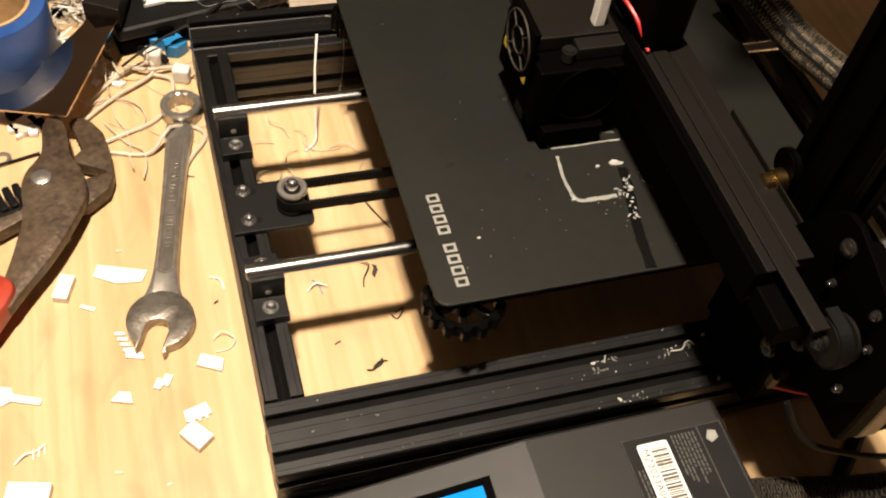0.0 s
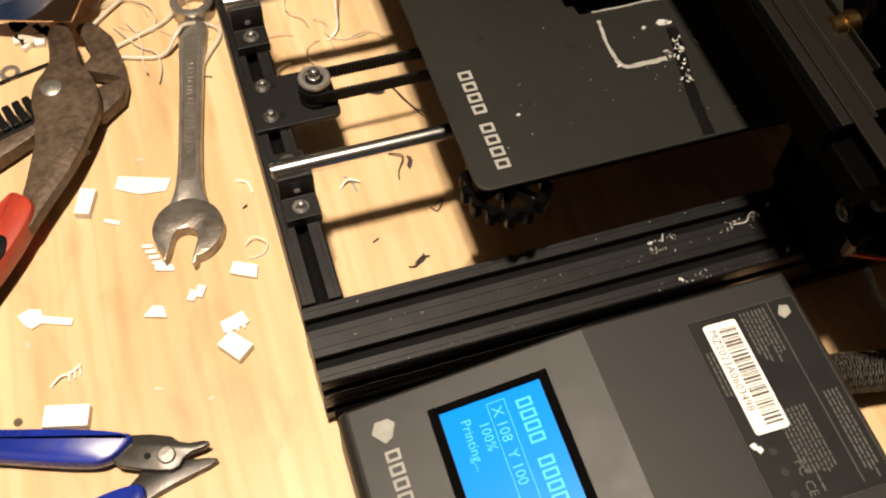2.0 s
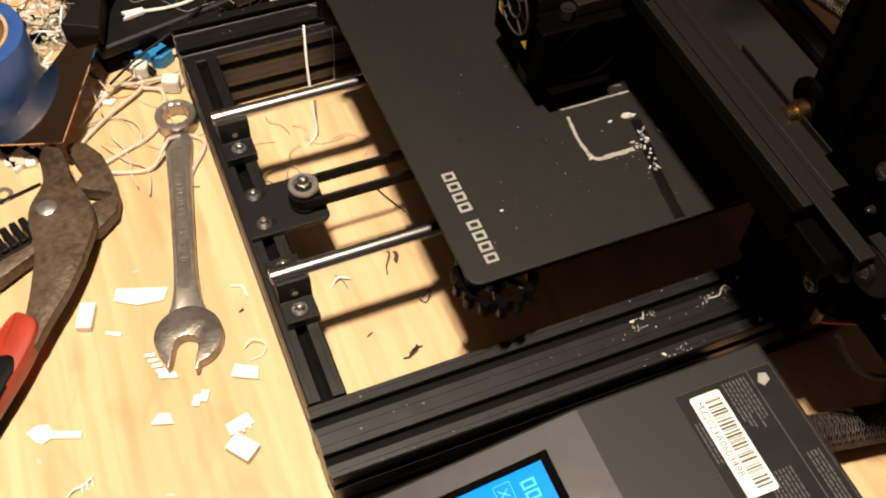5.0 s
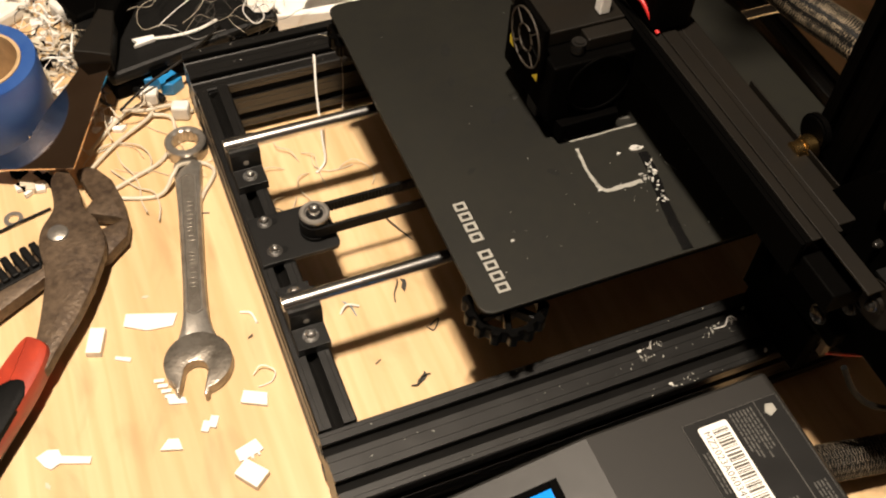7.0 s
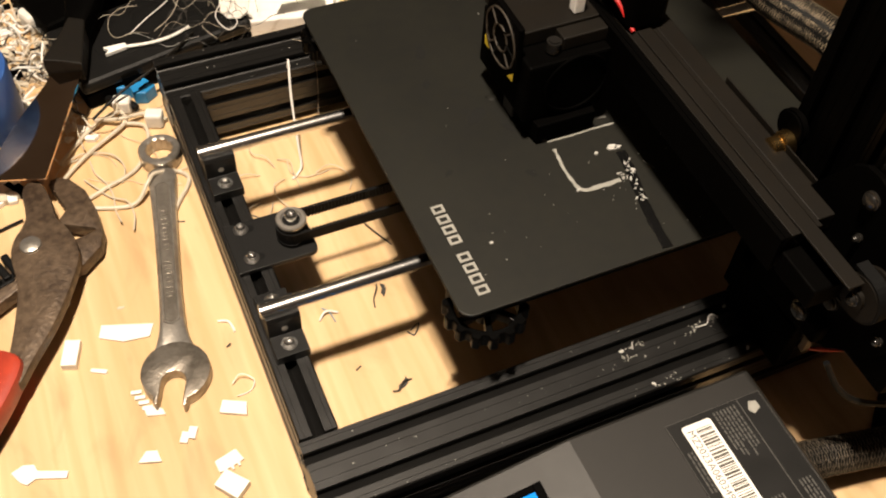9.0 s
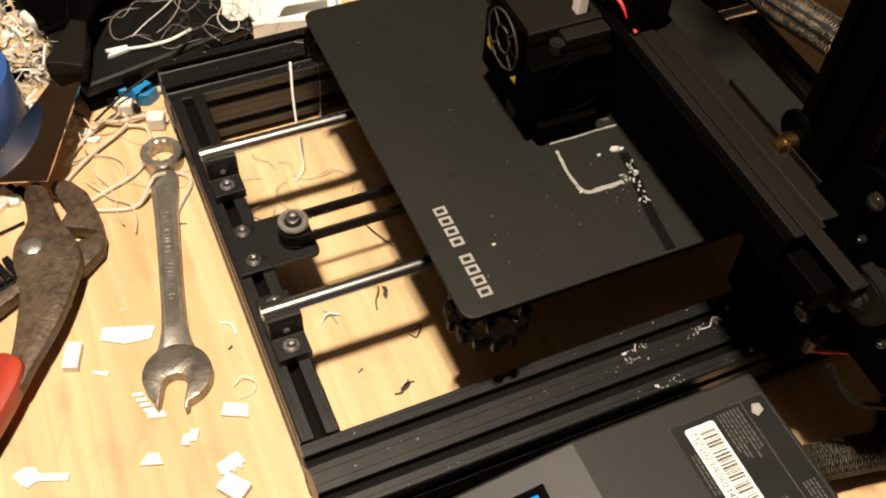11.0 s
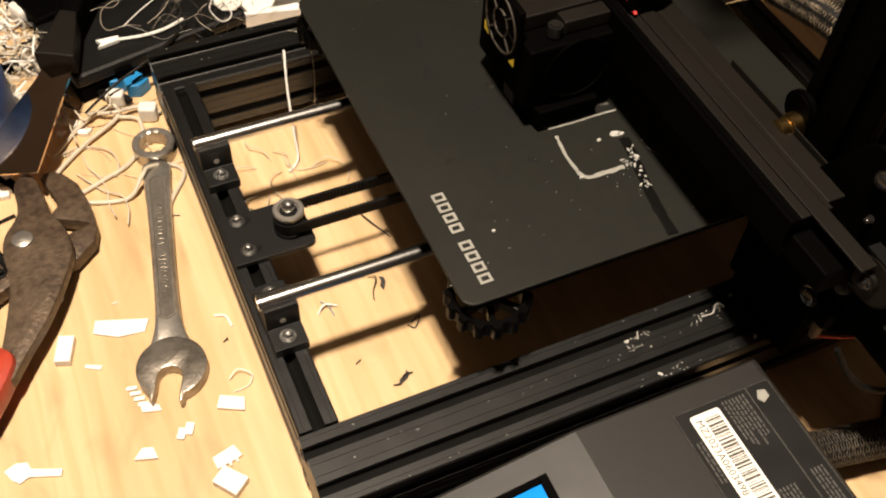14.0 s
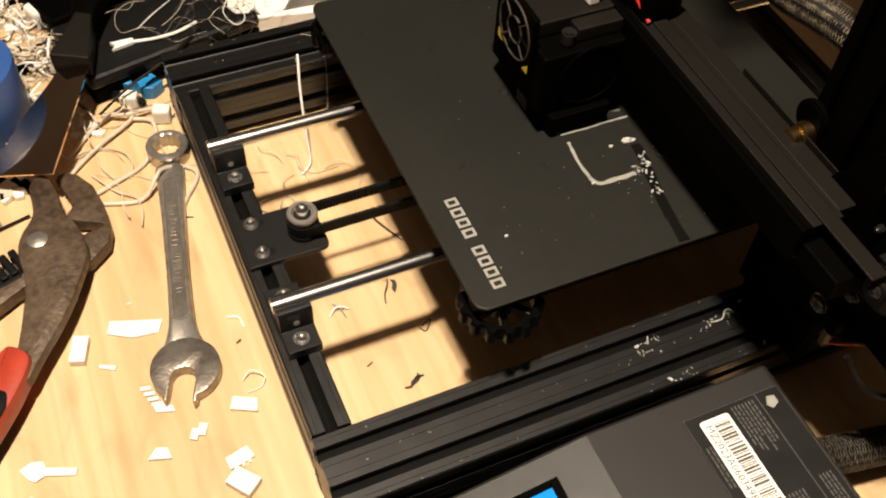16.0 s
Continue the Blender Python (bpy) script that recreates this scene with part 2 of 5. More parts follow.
def tube(points, r, seg=8, closed=False, taper=1.0):
    """A round strand through points, smoothed by Catmull-Rom."""
    p = [Vector(q) for q in points]
    out = []
    n = len(p)
    for i in range(n - 1):
        a, b, c, d = p[max(i - 1, 0)], p[i], p[i + 1], p[min(i + 2, n - 1)]
        for k in range(6):
            t = k / 6
            out.append(0.5 * ((2 * b) + (c - a) * t + (2 * a - 5 * b + 4 * c - d) * t * t + (3 * b - a - 3 * c + d) * t ** 3))
    out.append(p[-1])
    bm = bmesh.new()
    rings = []
    up = Vector((0, 0, 1))
    for i, q in enumerate(out):
        d = (out[min(i + 1, len(out) - 1)] - out[max(i - 1, 0)]).normalized()
        s = d.cross(up if abs(d.z) < 0.95 else Vector((1, 0, 0))).normalized()
        u = s.cross(d)
        rr = r * (1 + (taper - 1) * i / (len(out) - 1))
        rings.append([bm.verts.new(q + rr * (math.cos(a) * s + math.sin(a) * u)) for a in [2 * math.pi * k / seg for k in range(seg)]])
    for a, b in zip(rings, rings[1:]):
        for k in range(seg):
            bm.faces.new((a[k], a[(k + 1) % seg], b[(k + 1) % seg], b[k]))
    bm.faces.new(rings[0])
    bm.faces.new(rings[-1])
    return bm


def lathe(profile, seg=40):
    """Radius-height pairs turned about z."""
    bm = bmesh.new()
    rings = [[bm.verts.new((r * math.cos(2 * math.pi * k / seg), r * math.sin(2 * math.pi * k / seg), z)) for k in range(seg)] for r, z in profile]
    for a, b in zip(rings, rings[1:]):
        for k in range(seg):
            bm.faces.new((a[k], a[(k + 1) % seg], b[(k + 1) % seg], b[k]))
    return bm


def soften(pts, rounds=2):
    """Chaikin corner cutting of a closed outline."""
    for _ in range(rounds):
        out = []
        for a, b in zip(pts, pts[1:] + pts[:1]):
            out += [(a[0] * 0.75 + b[0] * 0.25, a[1] * 0.75 + b[1] * 0.25), (a[0] * 0.25 + b[0] * 0.75, a[1] * 0.25 + b[1] * 0.75)]
        pts = out
    return pts


def arc(cx, cy, r, a0, a1, n=12):
    return [(cx + r * math.cos(radians(a0 + (a1 - a0) * i / n)), cy + r * math.sin(radians(a0 + (a1 - a0) * i / n))) for i in range(n + 1)]


def profile(nx, ny):
    """The outline of a slotted extrusion of nx by ny units of 20 mm, lower left corner at 0, 0."""
    out = []

    def side(n, start, along, inward):
        s, a, i = Vector(start), Vector(along), Vector(inward)
        pts = [s + a * 0.0008]
        for k in range(n):
            c = s + a * (0.01 + 0.02 * k)
            for da, di in ((-0.0072, 0), (-0.0071, 0.0003), (-0.0068, 0.0003), (-0.0067, 0), (-0.0032, 0), (-0.0032, 0.002), (-0.0057, 0.002), (-0.0057, 0.0038), (0, 0.0085), (0.0057, 0.0038), (0.0057, 0.002), (0.0032, 0.002), (0.0032, 0), (0.0067, 0), (0.0068, 0.0003), (0.0071, 0.0003), (0.0072, 0)):
                pts.append(c + a * da + i * di)
        pts.append(s + a * (0.02 * n - 0.0008))
        out.extend(pts)

    w, h = 0.02 * nx, 0.02 * ny
    side(nx, (0, 0), (1, 0), (0, 1))
    side(ny, (w, 0), (0, 1), (-1, 0))
    side(nx, (w, h), (-1, 0), (0, -1))
    side(ny, (0, h), (0, -1), (1, 0))
    return [(p.x, p.y) for p in out]


def beam(nx, ny, length):
    """An extrusion along +z."""
    return slab(profile(nx, ny), 0, length)


def bolt(x, y, z, r=0.0028, h=0.003, ring=0.0045):
    """A socket screw on a washer, its head up."""
    bm = lathe([(0.0001, 0.0006), (ring, 0.0006), (ring, 0), (0.0001, 0)], 20)
    join(bm, lathe([(r, 0.0006), (r, h), (r * 0.85, h + 0.0005), (r * 0.55, h + 0.0005), (r * 0.5, h - 0.0012), (0.0001, h - 0.0014)], 20))
    bm.transform(Matrix.Translation((x, y, z)))
    return bm


# ---- room ----
TABLE_W = (-0.75, -0.75, 0.95, 0.75)
table = empty("table", "varnished pale pine tabletop strewn with scraps", "table")
part("tabletop", box(TABLE_W[0], TABLE_W[1], -0.03, TABLE_W[2], TABLE_W[3], 0, 0.002), PINE, table)
for x in (-0.68, 0.88):
    for y in (-0.68, 0.68):
        part("leg", box(x - 0.03, y - 0.03, -0.75, x + 0.03, y + 0.03, -0.0302, 0.002), PINE, table)
# Unseen floor, ceiling and walls close the room; their dark colour keeps it dim.
tagged(link("floor", box(-2, -2, -0.8, 2.2, 2, -0.75), PLASTER), "plain unseen floor, nearly black, under the table", "floor", kind="structure")
tagged(link("ceiling", box(-2, -2, 1.75, 2.2, 2, 1.8), PLASTER), "plain unseen ceiling, nearly black to reflect little light", "ceiling", kind="structure")
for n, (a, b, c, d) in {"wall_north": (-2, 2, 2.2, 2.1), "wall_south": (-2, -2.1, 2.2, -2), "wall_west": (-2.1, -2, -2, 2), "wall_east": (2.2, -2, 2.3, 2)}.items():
    tagged(link(n, box(a, b, -0.8, c, d, 1.8), PLASTER), "plain unseen wall, nearly black to reflect little light", "wall", kind="structure")
lamp = empty("ceiling_lamp", "ceiling fitting with two bare warm bulbs", "lamp", Matrix.Translation((-0.1125, -0.02, 1.7498)))
part("canopy", box(-0.09, -0.06, -0.03, 0.09, 0.06, 0, 0.004), PLASTER, lamp)
for at in BULBS:
    part("socket", cyl((at[0] + 0.1125, at[1] + 0.02, -0.03), (at[0] + 0.1125, at[1] + 0.02, -0.09), 0.016, bevel=0.002), RUBBER, lamp)

# ---- printer: frame ----
ZS, ZFB = 0.0450, 0.0460
printer = empty("printer", "black desktop 3D printer with open aluminium frame", "3D printer")
AX = pose(0, 0, 0, 90, 0, 90)
for y in (0.0, 0.2905):
    bm = beam(2, 2, 0.40)
    bm.transform(Matrix.Translation((0, y, ZS - 0.04)) @ AX)
    part("side_beam", bm, ANODIZED, printer, "black slotted aluminium beam with dust")
bm = beam(1, 2, 0.2498)
bm.transform(Matrix.Translation((0.0006, 0.2902, ZFB - 0.04)) @ pose(0, 0, 0, 90, 0, 0))
part("front_beam", bm, ANODIZED, printer)
bm = beam(1, 2, 0.2498)
bm.transform(Matrix.Translation((0.379, 0.2902, ZS - 0.04)) @ pose(0, 0, 0, 90, 0, 0))
part("rear_beam", bm, ANODIZED, printer)
for x in (0.02, 0.37):
    for y in (0.02, 0.31):
        part("foot", cyl((x, y, 0), (x, y, ZS - 0.0402), 0.012, bevel=0.001), RUBBER, printer)
ROD_Y, ZR = (0.104, 0.2195), 0.066
for y in ROD_Y:
    part("guide_rod", cyl((0.003, y, ZR), (0.385, y, ZR), 0.004, bevel=0.0004), CHROME, printer, "polished steel rod", True)


def clamp(y):
    """A rod holder: an upright block cut away over the rod, with a screwed tab on each side."""
    outline = [(-0.0205, ZFB), (0.0205, ZFB), (0.0205, ZFB + 0.006), (0.0075, ZFB + 0.006), (0.0075, ZR - 0.002), (0.0062, ZR)]
    outline += arc(0, ZR, 0.0041, 0, -180, 10) + [(-0.0062, ZR), (-0.0075, ZR - 0.002), (-0.0075, ZFB + 0.006), (-0.0205, ZFB + 0.006)]
    bm = slab(outline, 0.0, 0.0175, 0.0003)
    bm.transform(Matrix.Translation((0.0042, y, 0)) @ AX)
    holder = part("rod_holder", bm, POWDER, printer)
    for dy in (-0.0142, 0.0142):
        part("screw", bolt(0.0128, y + dy, ZFB + 0.0062, 0.0027, 0.0028, 0.0042), CHROME, holder, "steel socket screw", True)
    part("set_screw", cyl((0.0128, y - 0.0074, 0.057), (0.0128, y - 0.0079, 0.057), 0.0016, seg=12), STEEL, holder)


for y in ROD_Y:
    clamp(y)
part("cap_screw", bolt(0.012, 0.118, ZFB + 0.0004, 0.0018, 0.002, 0.0026), STEEL, printer, "", True)

# idler bracket, pulley and belt
PLY = 0.1575
plate = part("idler_plate", slab(arc(0.043, 0.147, 0.004, -90, 0, 5) + arc(0.043, 0.173, 0.004, 0, 90, 5) + [(0.0022, 0.177), (0.0022, 0.143)], ZFB + 0.0004, ZFB + 0.0034, 0.0003), POWDER, printer, "black powder-coated bracket")
for y in (0.1503, 0.1713):
    # Thin black slab gives the dark inside of a slot; the plate isn't cut.
    part("slot_dark_patch", slab(arc(0.0165, y, 0.0022, -90, 90, 6) + arc(0.012, y, 0.0022, 90, 270, 6), ZFB + 0.0035, ZFB + 0.0037), RUBBER, plate)
    part("screw", bolt(0.0113, y, ZFB + 0.0038, 0.0026, 0.0034, 0.0042), CHROME, plate, "steel socket screw", True)
pulley = part("idler_pulley", lathe([(0.0001, ZFB + 0.0036), (0.0088, ZFB + 0.0036), (0.0088, ZFB + 0.006), (0.0070, ZFB + 0.0068), (0.0070, ZFB + 0.0148), (0.0082, ZFB + 0.0152), (0.0082, ZFB + 0.0162), (0.0001, ZFB + 0.0162)]), RUBBER, printer, "", True)
pulley.location = (0.0367, PLY, 0)
part("washer", lathe([(0.0001, ZFB + 0.0163), (0.0080, ZFB + 0.0163), (0.0083, ZFB + 0.0168), (0.0083, ZFB + 0.0184), (0.0076, ZFB + 0.0191), (0.0058, ZFB + 0.0191), (0.0052, ZFB + 0.0178), (0.0046, ZFB + 0.0176)], 48), STEEL, pulley, "bright steel flange", True)
part("bearing_seal", lathe([(0.0048, ZFB + 0.0174), (0.0048, ZFB + 0.0178), (0.0034, ZFB + 0.018), (0.0001, ZFB + 0.018)], 32), RUBBER, pulley, "", True)
part("bolt_head", lathe([(0.0032, ZFB + 0.0180), (0.0034, ZFB + 0.0186), (0.0034, ZFB + 0.0222), (0.0029, ZFB + 0.0229), (0.0018, ZFB + 0.0229), (0.0016, ZFB + 0.0212), (0.0001, ZFB + 0.021)], 24), CHROME, pulley, "", True)
bm = bmesh.new()
for sy in (-1, 1):
    box(0.0367, PLY + sy * 0.0073, ZFB + 0.0074, 0.30, PLY + sy * 0.0088, ZFB + 0.0142, bm=bm)
    for k in range(125):
        x = 0.038 + 0.002 * k
        box(x, PLY + sy * 0.0066, ZFB + 0.0074, x + 0.001, PLY + sy * 0.0073, ZFB + 0.0142, bm=bm)
path = arc(0.0367, PLY, 0.0088, 90, 270, 14) + arc(0.0367, PLY, 0.0074, 270, 90, 14)
join(bm, slab(path, ZFB + 0.0074, ZFB + 0.0142))
part("timing_belt", bm, RUBBER, printer, "black toothed rubber belt")

# bed and its carriage
BX, BY, ZB, BS = 0.0842, 0.0425, 0.100, 0.235


def rounded(x0, y0, x1, y1, r, n=6):
    return arc(x1 - r, y0 + r, r, -90, 0, n) + arc(x1 - r, y1 - r, r, 0, 90, n) + arc(x0 + r, y1 - r, r, 90, 180, n) + arc(x0 + r, y0 + r, r, 180, 270, n)


bed = part("print_bed", slab(rounded(BX, BY, BX + BS, BY + BS, 0.007), ZB - 0.0018, ZB, 0.0004), BED, printer, "matt black build plate with white print residue")
part("heater_plate", slab(rounded(BX + 0.001, BY + 0.001, BX + BS - 0.001, BY + BS - 0.001, 0.006), ZB - 0.0058, ZB - 0.002, 0.0004), PLASTIC, bed)
wheel_outline = []
for k in range(240):
    a = 2 * math.pi * k / 240
    r = 0.0199 + 0.0013 * math.tanh(3.0 * math.cos(14 * a))
    wheel_outline.append((r * math.cos(a), r * math.sin(a)))


def knurled_wheel():
    """A lobed rim, a hub and six spokes with open wedges between them."""
    n = len(wheel_outline)
    bm = bmesh.new()
    rows = []
    for z, f in ((0.0, 0.96), (0.001, 1.0), (0.008, 1.0), (0.009, 0.96)):
        rows.append([bm.verts.new((x * f, y * f, z)) for x, y in wheel_outline])
    for z in (0.009, 0.0):
        rows.append([bm.verts.new((0.0158 * math.cos(2 * math.pi * k / n), 0.0158 * math.sin(2 * math.pi * k / n), z)) for k in range(n)])
    for a, b in zip(rows, rows[1:] + rows[:1]):
        for k in range(n):
            bm.faces.new((a[k], a[(k + 1) % n], b[(k + 1) % n], b[k]))
    join(bm, cyl((0, 0, 0), (0, 0, 0.010), 0.0065, bevel=0.0006))
    for k in range(6):
        join(bm, box(0.006, -0.0016, 0.0015, 0.0162, 0.0016, 0.0075, 0.0003), Matrix.Rotation(radians(60 * k + 12), 4, "Z"))
    return bm


for dx, dy in ((0.018, 0.0115), (0.018, BS - 0.0115), (BS - 0.018, 0.0115), (BS - 0.018, BS - 0.0115)):
    w = part("levelling_wheel", knurled_wheel(), GLOSS, bed, "knurled black plastic wheel with open spokes")
    w.location = (BX + dx, BY + dy, 0.0785)
    part("spring", cyl((0, 0, 0.0102), (0, 0, ZB - 0.0845), 0.004), STEEL, w)
part("carriage_plate", slab(rounded(BX + 0.06, BY + 0.03, BX + 0.175, BY + BS - 0.03, 0.01), 0.076, 0.079, 0.0005), POWDER, bed)
for y in ROD_Y:
    part("bearing_block", box(BX + 0.065, y - 0.016, 0.054, BX + 0.105, y + 0.016, 0.0758, 0.002), POWDER, bed)


def stroke(name, pts, w, mat, parent, z=ZB, h=0.0004, seed=1, label="", ragged=(0.28, 0.62)):
    """A raised, uneven streak along a line on the plate."""
    rnd = random.Random(seed)
    left, right = [], []
    p = [Vector((*q, 0)) for q in pts]
    fine = []
    for a, b in zip(p, p[1:]):
        n = max(2, int((b - a).length / 0.0025))
        fine += [a.lerp(b, k / n) for k in range(n)]
    fine.append(p[-1])
    for k, q in enumerate(fine):
        d = (fine[min(k + 1, len(fine) - 1)] - fine[max(k - 1, 0)]).normalized()
        s_ = Vector((-d.y, d.x, 0))
        left.append(q + s_ * w * rnd.uniform(*ragged))
        right.append(q - s_ * w * rnd.uniform(*ragged))
    bm = bmesh.new()
    top = []
    for a, b in zip(left, right):
        top.append((bm.verts.new((a.x, a.y, z + 0.00005)), bm.verts.new((a.x * 0.8 + b.x * 0.2, a.y * 0.8 + b.y * 0.2, z + h)), bm.verts.new((a.x * 0.2 + b.x * 0.8, a.y * 0.2 + b.y * 0.8, z + h)), bm.verts.new((b.x, b.y, z + 0.00005))))
    for a, b in zip(top, top[1:]):
        for k in range(3):
            bm.faces.new((a[k], a[k + 1], b[k + 1], b[k]))
    return part(name, bm, mat, parent, label)


def on_bed(u, v):
    return (BX + u, BY + v)


R_ = "pale printed outline stuck to the plate"
stroke("residue", [on_bed(0.0890, 0.0805), on_bed(0.0870, 0.066), on_bed(0.0875, 0.054)], 0.0019, PALE, bed, seed=2, label=R_)
stroke("residue", [on_bed(0.0875, 0.0545), on_bed(0.0887, 0.0502), on_bed(0.0930, 0.0486), on_bed(0.1110, 0.0488)], 0.0028, PALE, bed, seed=3, label=R_)
stroke("residue", [on_bed(0.0850, 0.0900), on_bed(0.0885, 0.0868), on_bed(0.1000, 0.0862), on_bed(0.1155, 0.0866), on_bed(0.1280, 0.0865)], 0.0012, PALE, bed, seed=5, label=R_)
stroke("residue", [on_bed(0.1185, 0.0935), on_bed(0.1265, 0.0925)], 0.0022, FADED, bed, seed=7, label=R_)
stroke("residue", [on_bed(0.1290, 0.0565), on_bed(0.1320, 0.0495)], 0.0008, FADED, bed, seed=13, label=R_)
stroke("residue", [on_bed(0.0720, 0.128), on_bed(0.0875, 0.134)], 0.0050, BED, bed, seed=9, label="faint scuffed patch")
stroke("adhesive_strip", [on_bed(0.1213, 0.0665), on_bed(0.1200, 0.0555), on_bed(0.1160, 0.0385), on_bed(0.1125, 0.0185), on_bed(0.1107, 0.0012)], 0.0055, GREASE, bed, h=0.0007, seed=11, ragged=(0.46, 0.56), label="torn glossy black strip")
rnd = random.Random(21)
bm = bmesh.new()
for k in range(44):
    v = rnd.choice((0.058, 0.053, 0.050, 0.043, 0.038, 0.034)) + rnd.gauss(0, 0.0020)
    u = 0.1110 + (v - 0.0012) * 0.155 + rnd.gauss(0, 0.0016)
    if k < 9:
        u, v = 0.1125 + rnd.gauss(0, 0.0016), 0.0500 + rnd.gauss(0, 0.0013)
    r = rnd.uniform(0.0003, 0.0014)
    join(bm, slab([(r * rnd.uniform(0.5, 1.4) * math.cos(a), 0.36 * r * rnd.uniform(0.3, 1.4) * math.sin(a)) for a in (0, 0.9, 2.2, 3.0, 4.4, 5.4)], 0, 0.0005), Matrix.Translation((BX + u, BY + v, ZB + 0.0007)) @ pose(0, 0, 0, rnd.uniform(-25, 25), 0, rnd.uniform(0, 180)))
for u, v, r in ((0.1180, 0.0705, 0.0030), (0.1210, 0.0695, 0.0018), (0.1080, 0.0695, 0.0013), (0.0870, 0.0500, 0.0012)):
    join(bm, slab([(r * rnd.uniform(0.7, 1.3) * math.cos(a), 0.6 * r * rnd.uniform(0.7, 1.3) * math.sin(a)) for a in (0, 1, 2, 3, 4, 5)], 0, 0.0008), Matrix.Translation((BX + u, BY + v, ZB + 0.0002)))
for k in range(46):
    u, v = rnd.uniform(0.02, 0.2), rnd.uniform(0.008, 0.2)
    if k < 26:
        u, v = 0.1 + rnd.gauss(0, 0.028), 0.045 + rnd.gauss(0, 0.026)
    if not (0.01 < u < 0.22 and 0.006 < v < 0.22):
        continue
    r = rnd.uniform(0.00012, 0.00028)
    join(bm, slab([(r * math.cos(a), r * rnd.uniform(0.5, 1.4) * math.sin(a)) for a in (0, 1.3, 2.6, 3.9, 5.2)], 0, 0.0004), Matrix.Translation((BX + u, BY + v, ZB + 0.00015)))
join(bm, slab([(0.0011 * math.cos(a), 0.0008 * math.sin(a)) for a in (0, 1, 2, 3, 4, 5)], 0, 0.0006), Matrix.Translation((BX + 0.0310, BY + 0.0355, ZB + 0.0002)))
tagged(part("plastic_crumb", bm, CRUMB, bed, "white plastic crumbs on the plate"), kind="stuff")


STAIN = material("dull_plate_stain", (0.0062, 0.0062, 0.0053), 0.6, 0.0, spec=0.26, grain=300, amount=0.3)
bm = bmesh.new()
for u, v, r in ((0.062, 0.118, 0.0075), (0.074, 0.104, 0.0045), (0.045, 0.150, 0.004), (0.030, 0.085, 0.003), (0.070, 0.070, 0.004), (0.052, 0.176, 0.006)):
    ring = [(r * rnd.uniform(0.6, 1.3) * math.cos(a * 0.4), 0.55 * r * rnd.uniform(0.6, 1.3) * math.sin(a * 0.4)) for a in range(15)]
    join(bm, slab(soften(ring, 1), 0, 0.00004), Matrix.Translation((BX + u, BY + v, ZB + 0.00003)) @ pose(0, 0, 0, 0, 0, rnd.uniform(0, 180)))
tagged(part("stain", bm, STAIN, bed, "small dull stains on the plate"), kind="stuff")


def glyphs(parent, x, y, height, width, gaps, mat, z, m=None):
    """A row of plain hollow blocks that runs along -y with its top towards +x."""
    pos = 0.0
    w = width * 0.25
    for k, gap in enumerate(gaps):
        bm = bmesh.new()
        a, b = y - pos, y - pos - width
        for x0, x1, y0, y1 in ((x, x + height, a - w, a), (x, x + height, b, b + w), (x, x + w, b + w, a - w), (x + height - w, x + height, b + w, a - w)):
            box(x0, y0, z, x1, y1, z + 0.00025, bm=bm)
        if m is not None:
            bm.transform(m)
        part("printed_mark", bm, mat, parent, "plain pale printed block")
        pos += width + gap


glyphs(bed, BX + 0.0120, BY + 0.0672, 0.0064, 0.0052, (0.0017, 0.0017, 0.0017, 0.0062, 0.0017, 0.0017, 0.0017, 0), PALE, ZB + 0.0001)

# ---- printer: control box ----
K = 0.19
CB = [(0.003, 0.004), (0.003, 0.0400), (0.006, 0.04364), (0.114, 0.0642), (0.2125, 0.0642), (0.2155, 0.0612), (0.2155, 0.004)]
bm = slab(CB, 0.0, 0.1095)
bm.transform(Matrix.Translation((0, -0.0145, 0)) @ pose(0, 0, 0, 90, 0, 0))
upright_edges = [e for e in bm.edges if min(v.co.x for v in e.verts) > 0.215 and abs(e.verts[0].co.z - e.verts[1].co.z) > 0.02]
bmesh.ops.bevel(bm, geom=upright_edges, offset=0.0075, segments=6, affect="EDGES", profile=0.5)
bmesh.ops.bevel(bm, geom=[e for e in bm.edges if len(e.link_faces) == 2 and e.calc_face_angle(0) > 0.6], offset=0.0017, segments=2, affect="EDGES", profile=0.5)
case = part("control_box", bm, CASE, printer, "dark grey steel control box with sloping front")
SL = Matrix.Translation((0, 0, 0.0425)) @ pose(0, 0, 0, 0, -math.degrees(math.atan(K)), 0)
CS = math.cos(math.atan(K))


def on_slope(bm):
    bm.transform(SL)
    return bm


sx0, sx1, sy0, sy1 = 0.0402 / CS, 0.0935 / CS, -0.1145, -0.0278
bm = bmesh.new()
for a, b, c, d in ((sx0, sy0, sx0 + 0.0042, sy1), (sx1 - 0.0042, sy0, sx1, sy1), (sx0 + 0.0042, sy1 - 0.0034, sx1 - 0.0042, sy1), (sx0 + 0.0042, sy0, sx1 - 0.0042, sy0 + 0.0034)):
    box(a, b, 0.0002, c, d, 0.0016, 0.0004, bm=bm)
part("screen_bezel", on_slope(bm), PLASTIC, case)
screen = part("screen", on_slope(box(sx0 + 0.0044, sy0 + 0.0036, 0.0003, sx1 - 0.0044, sy1 - 0.0036, 0.0008)), SCREEN, case, "lit blue LCD with pale writing")


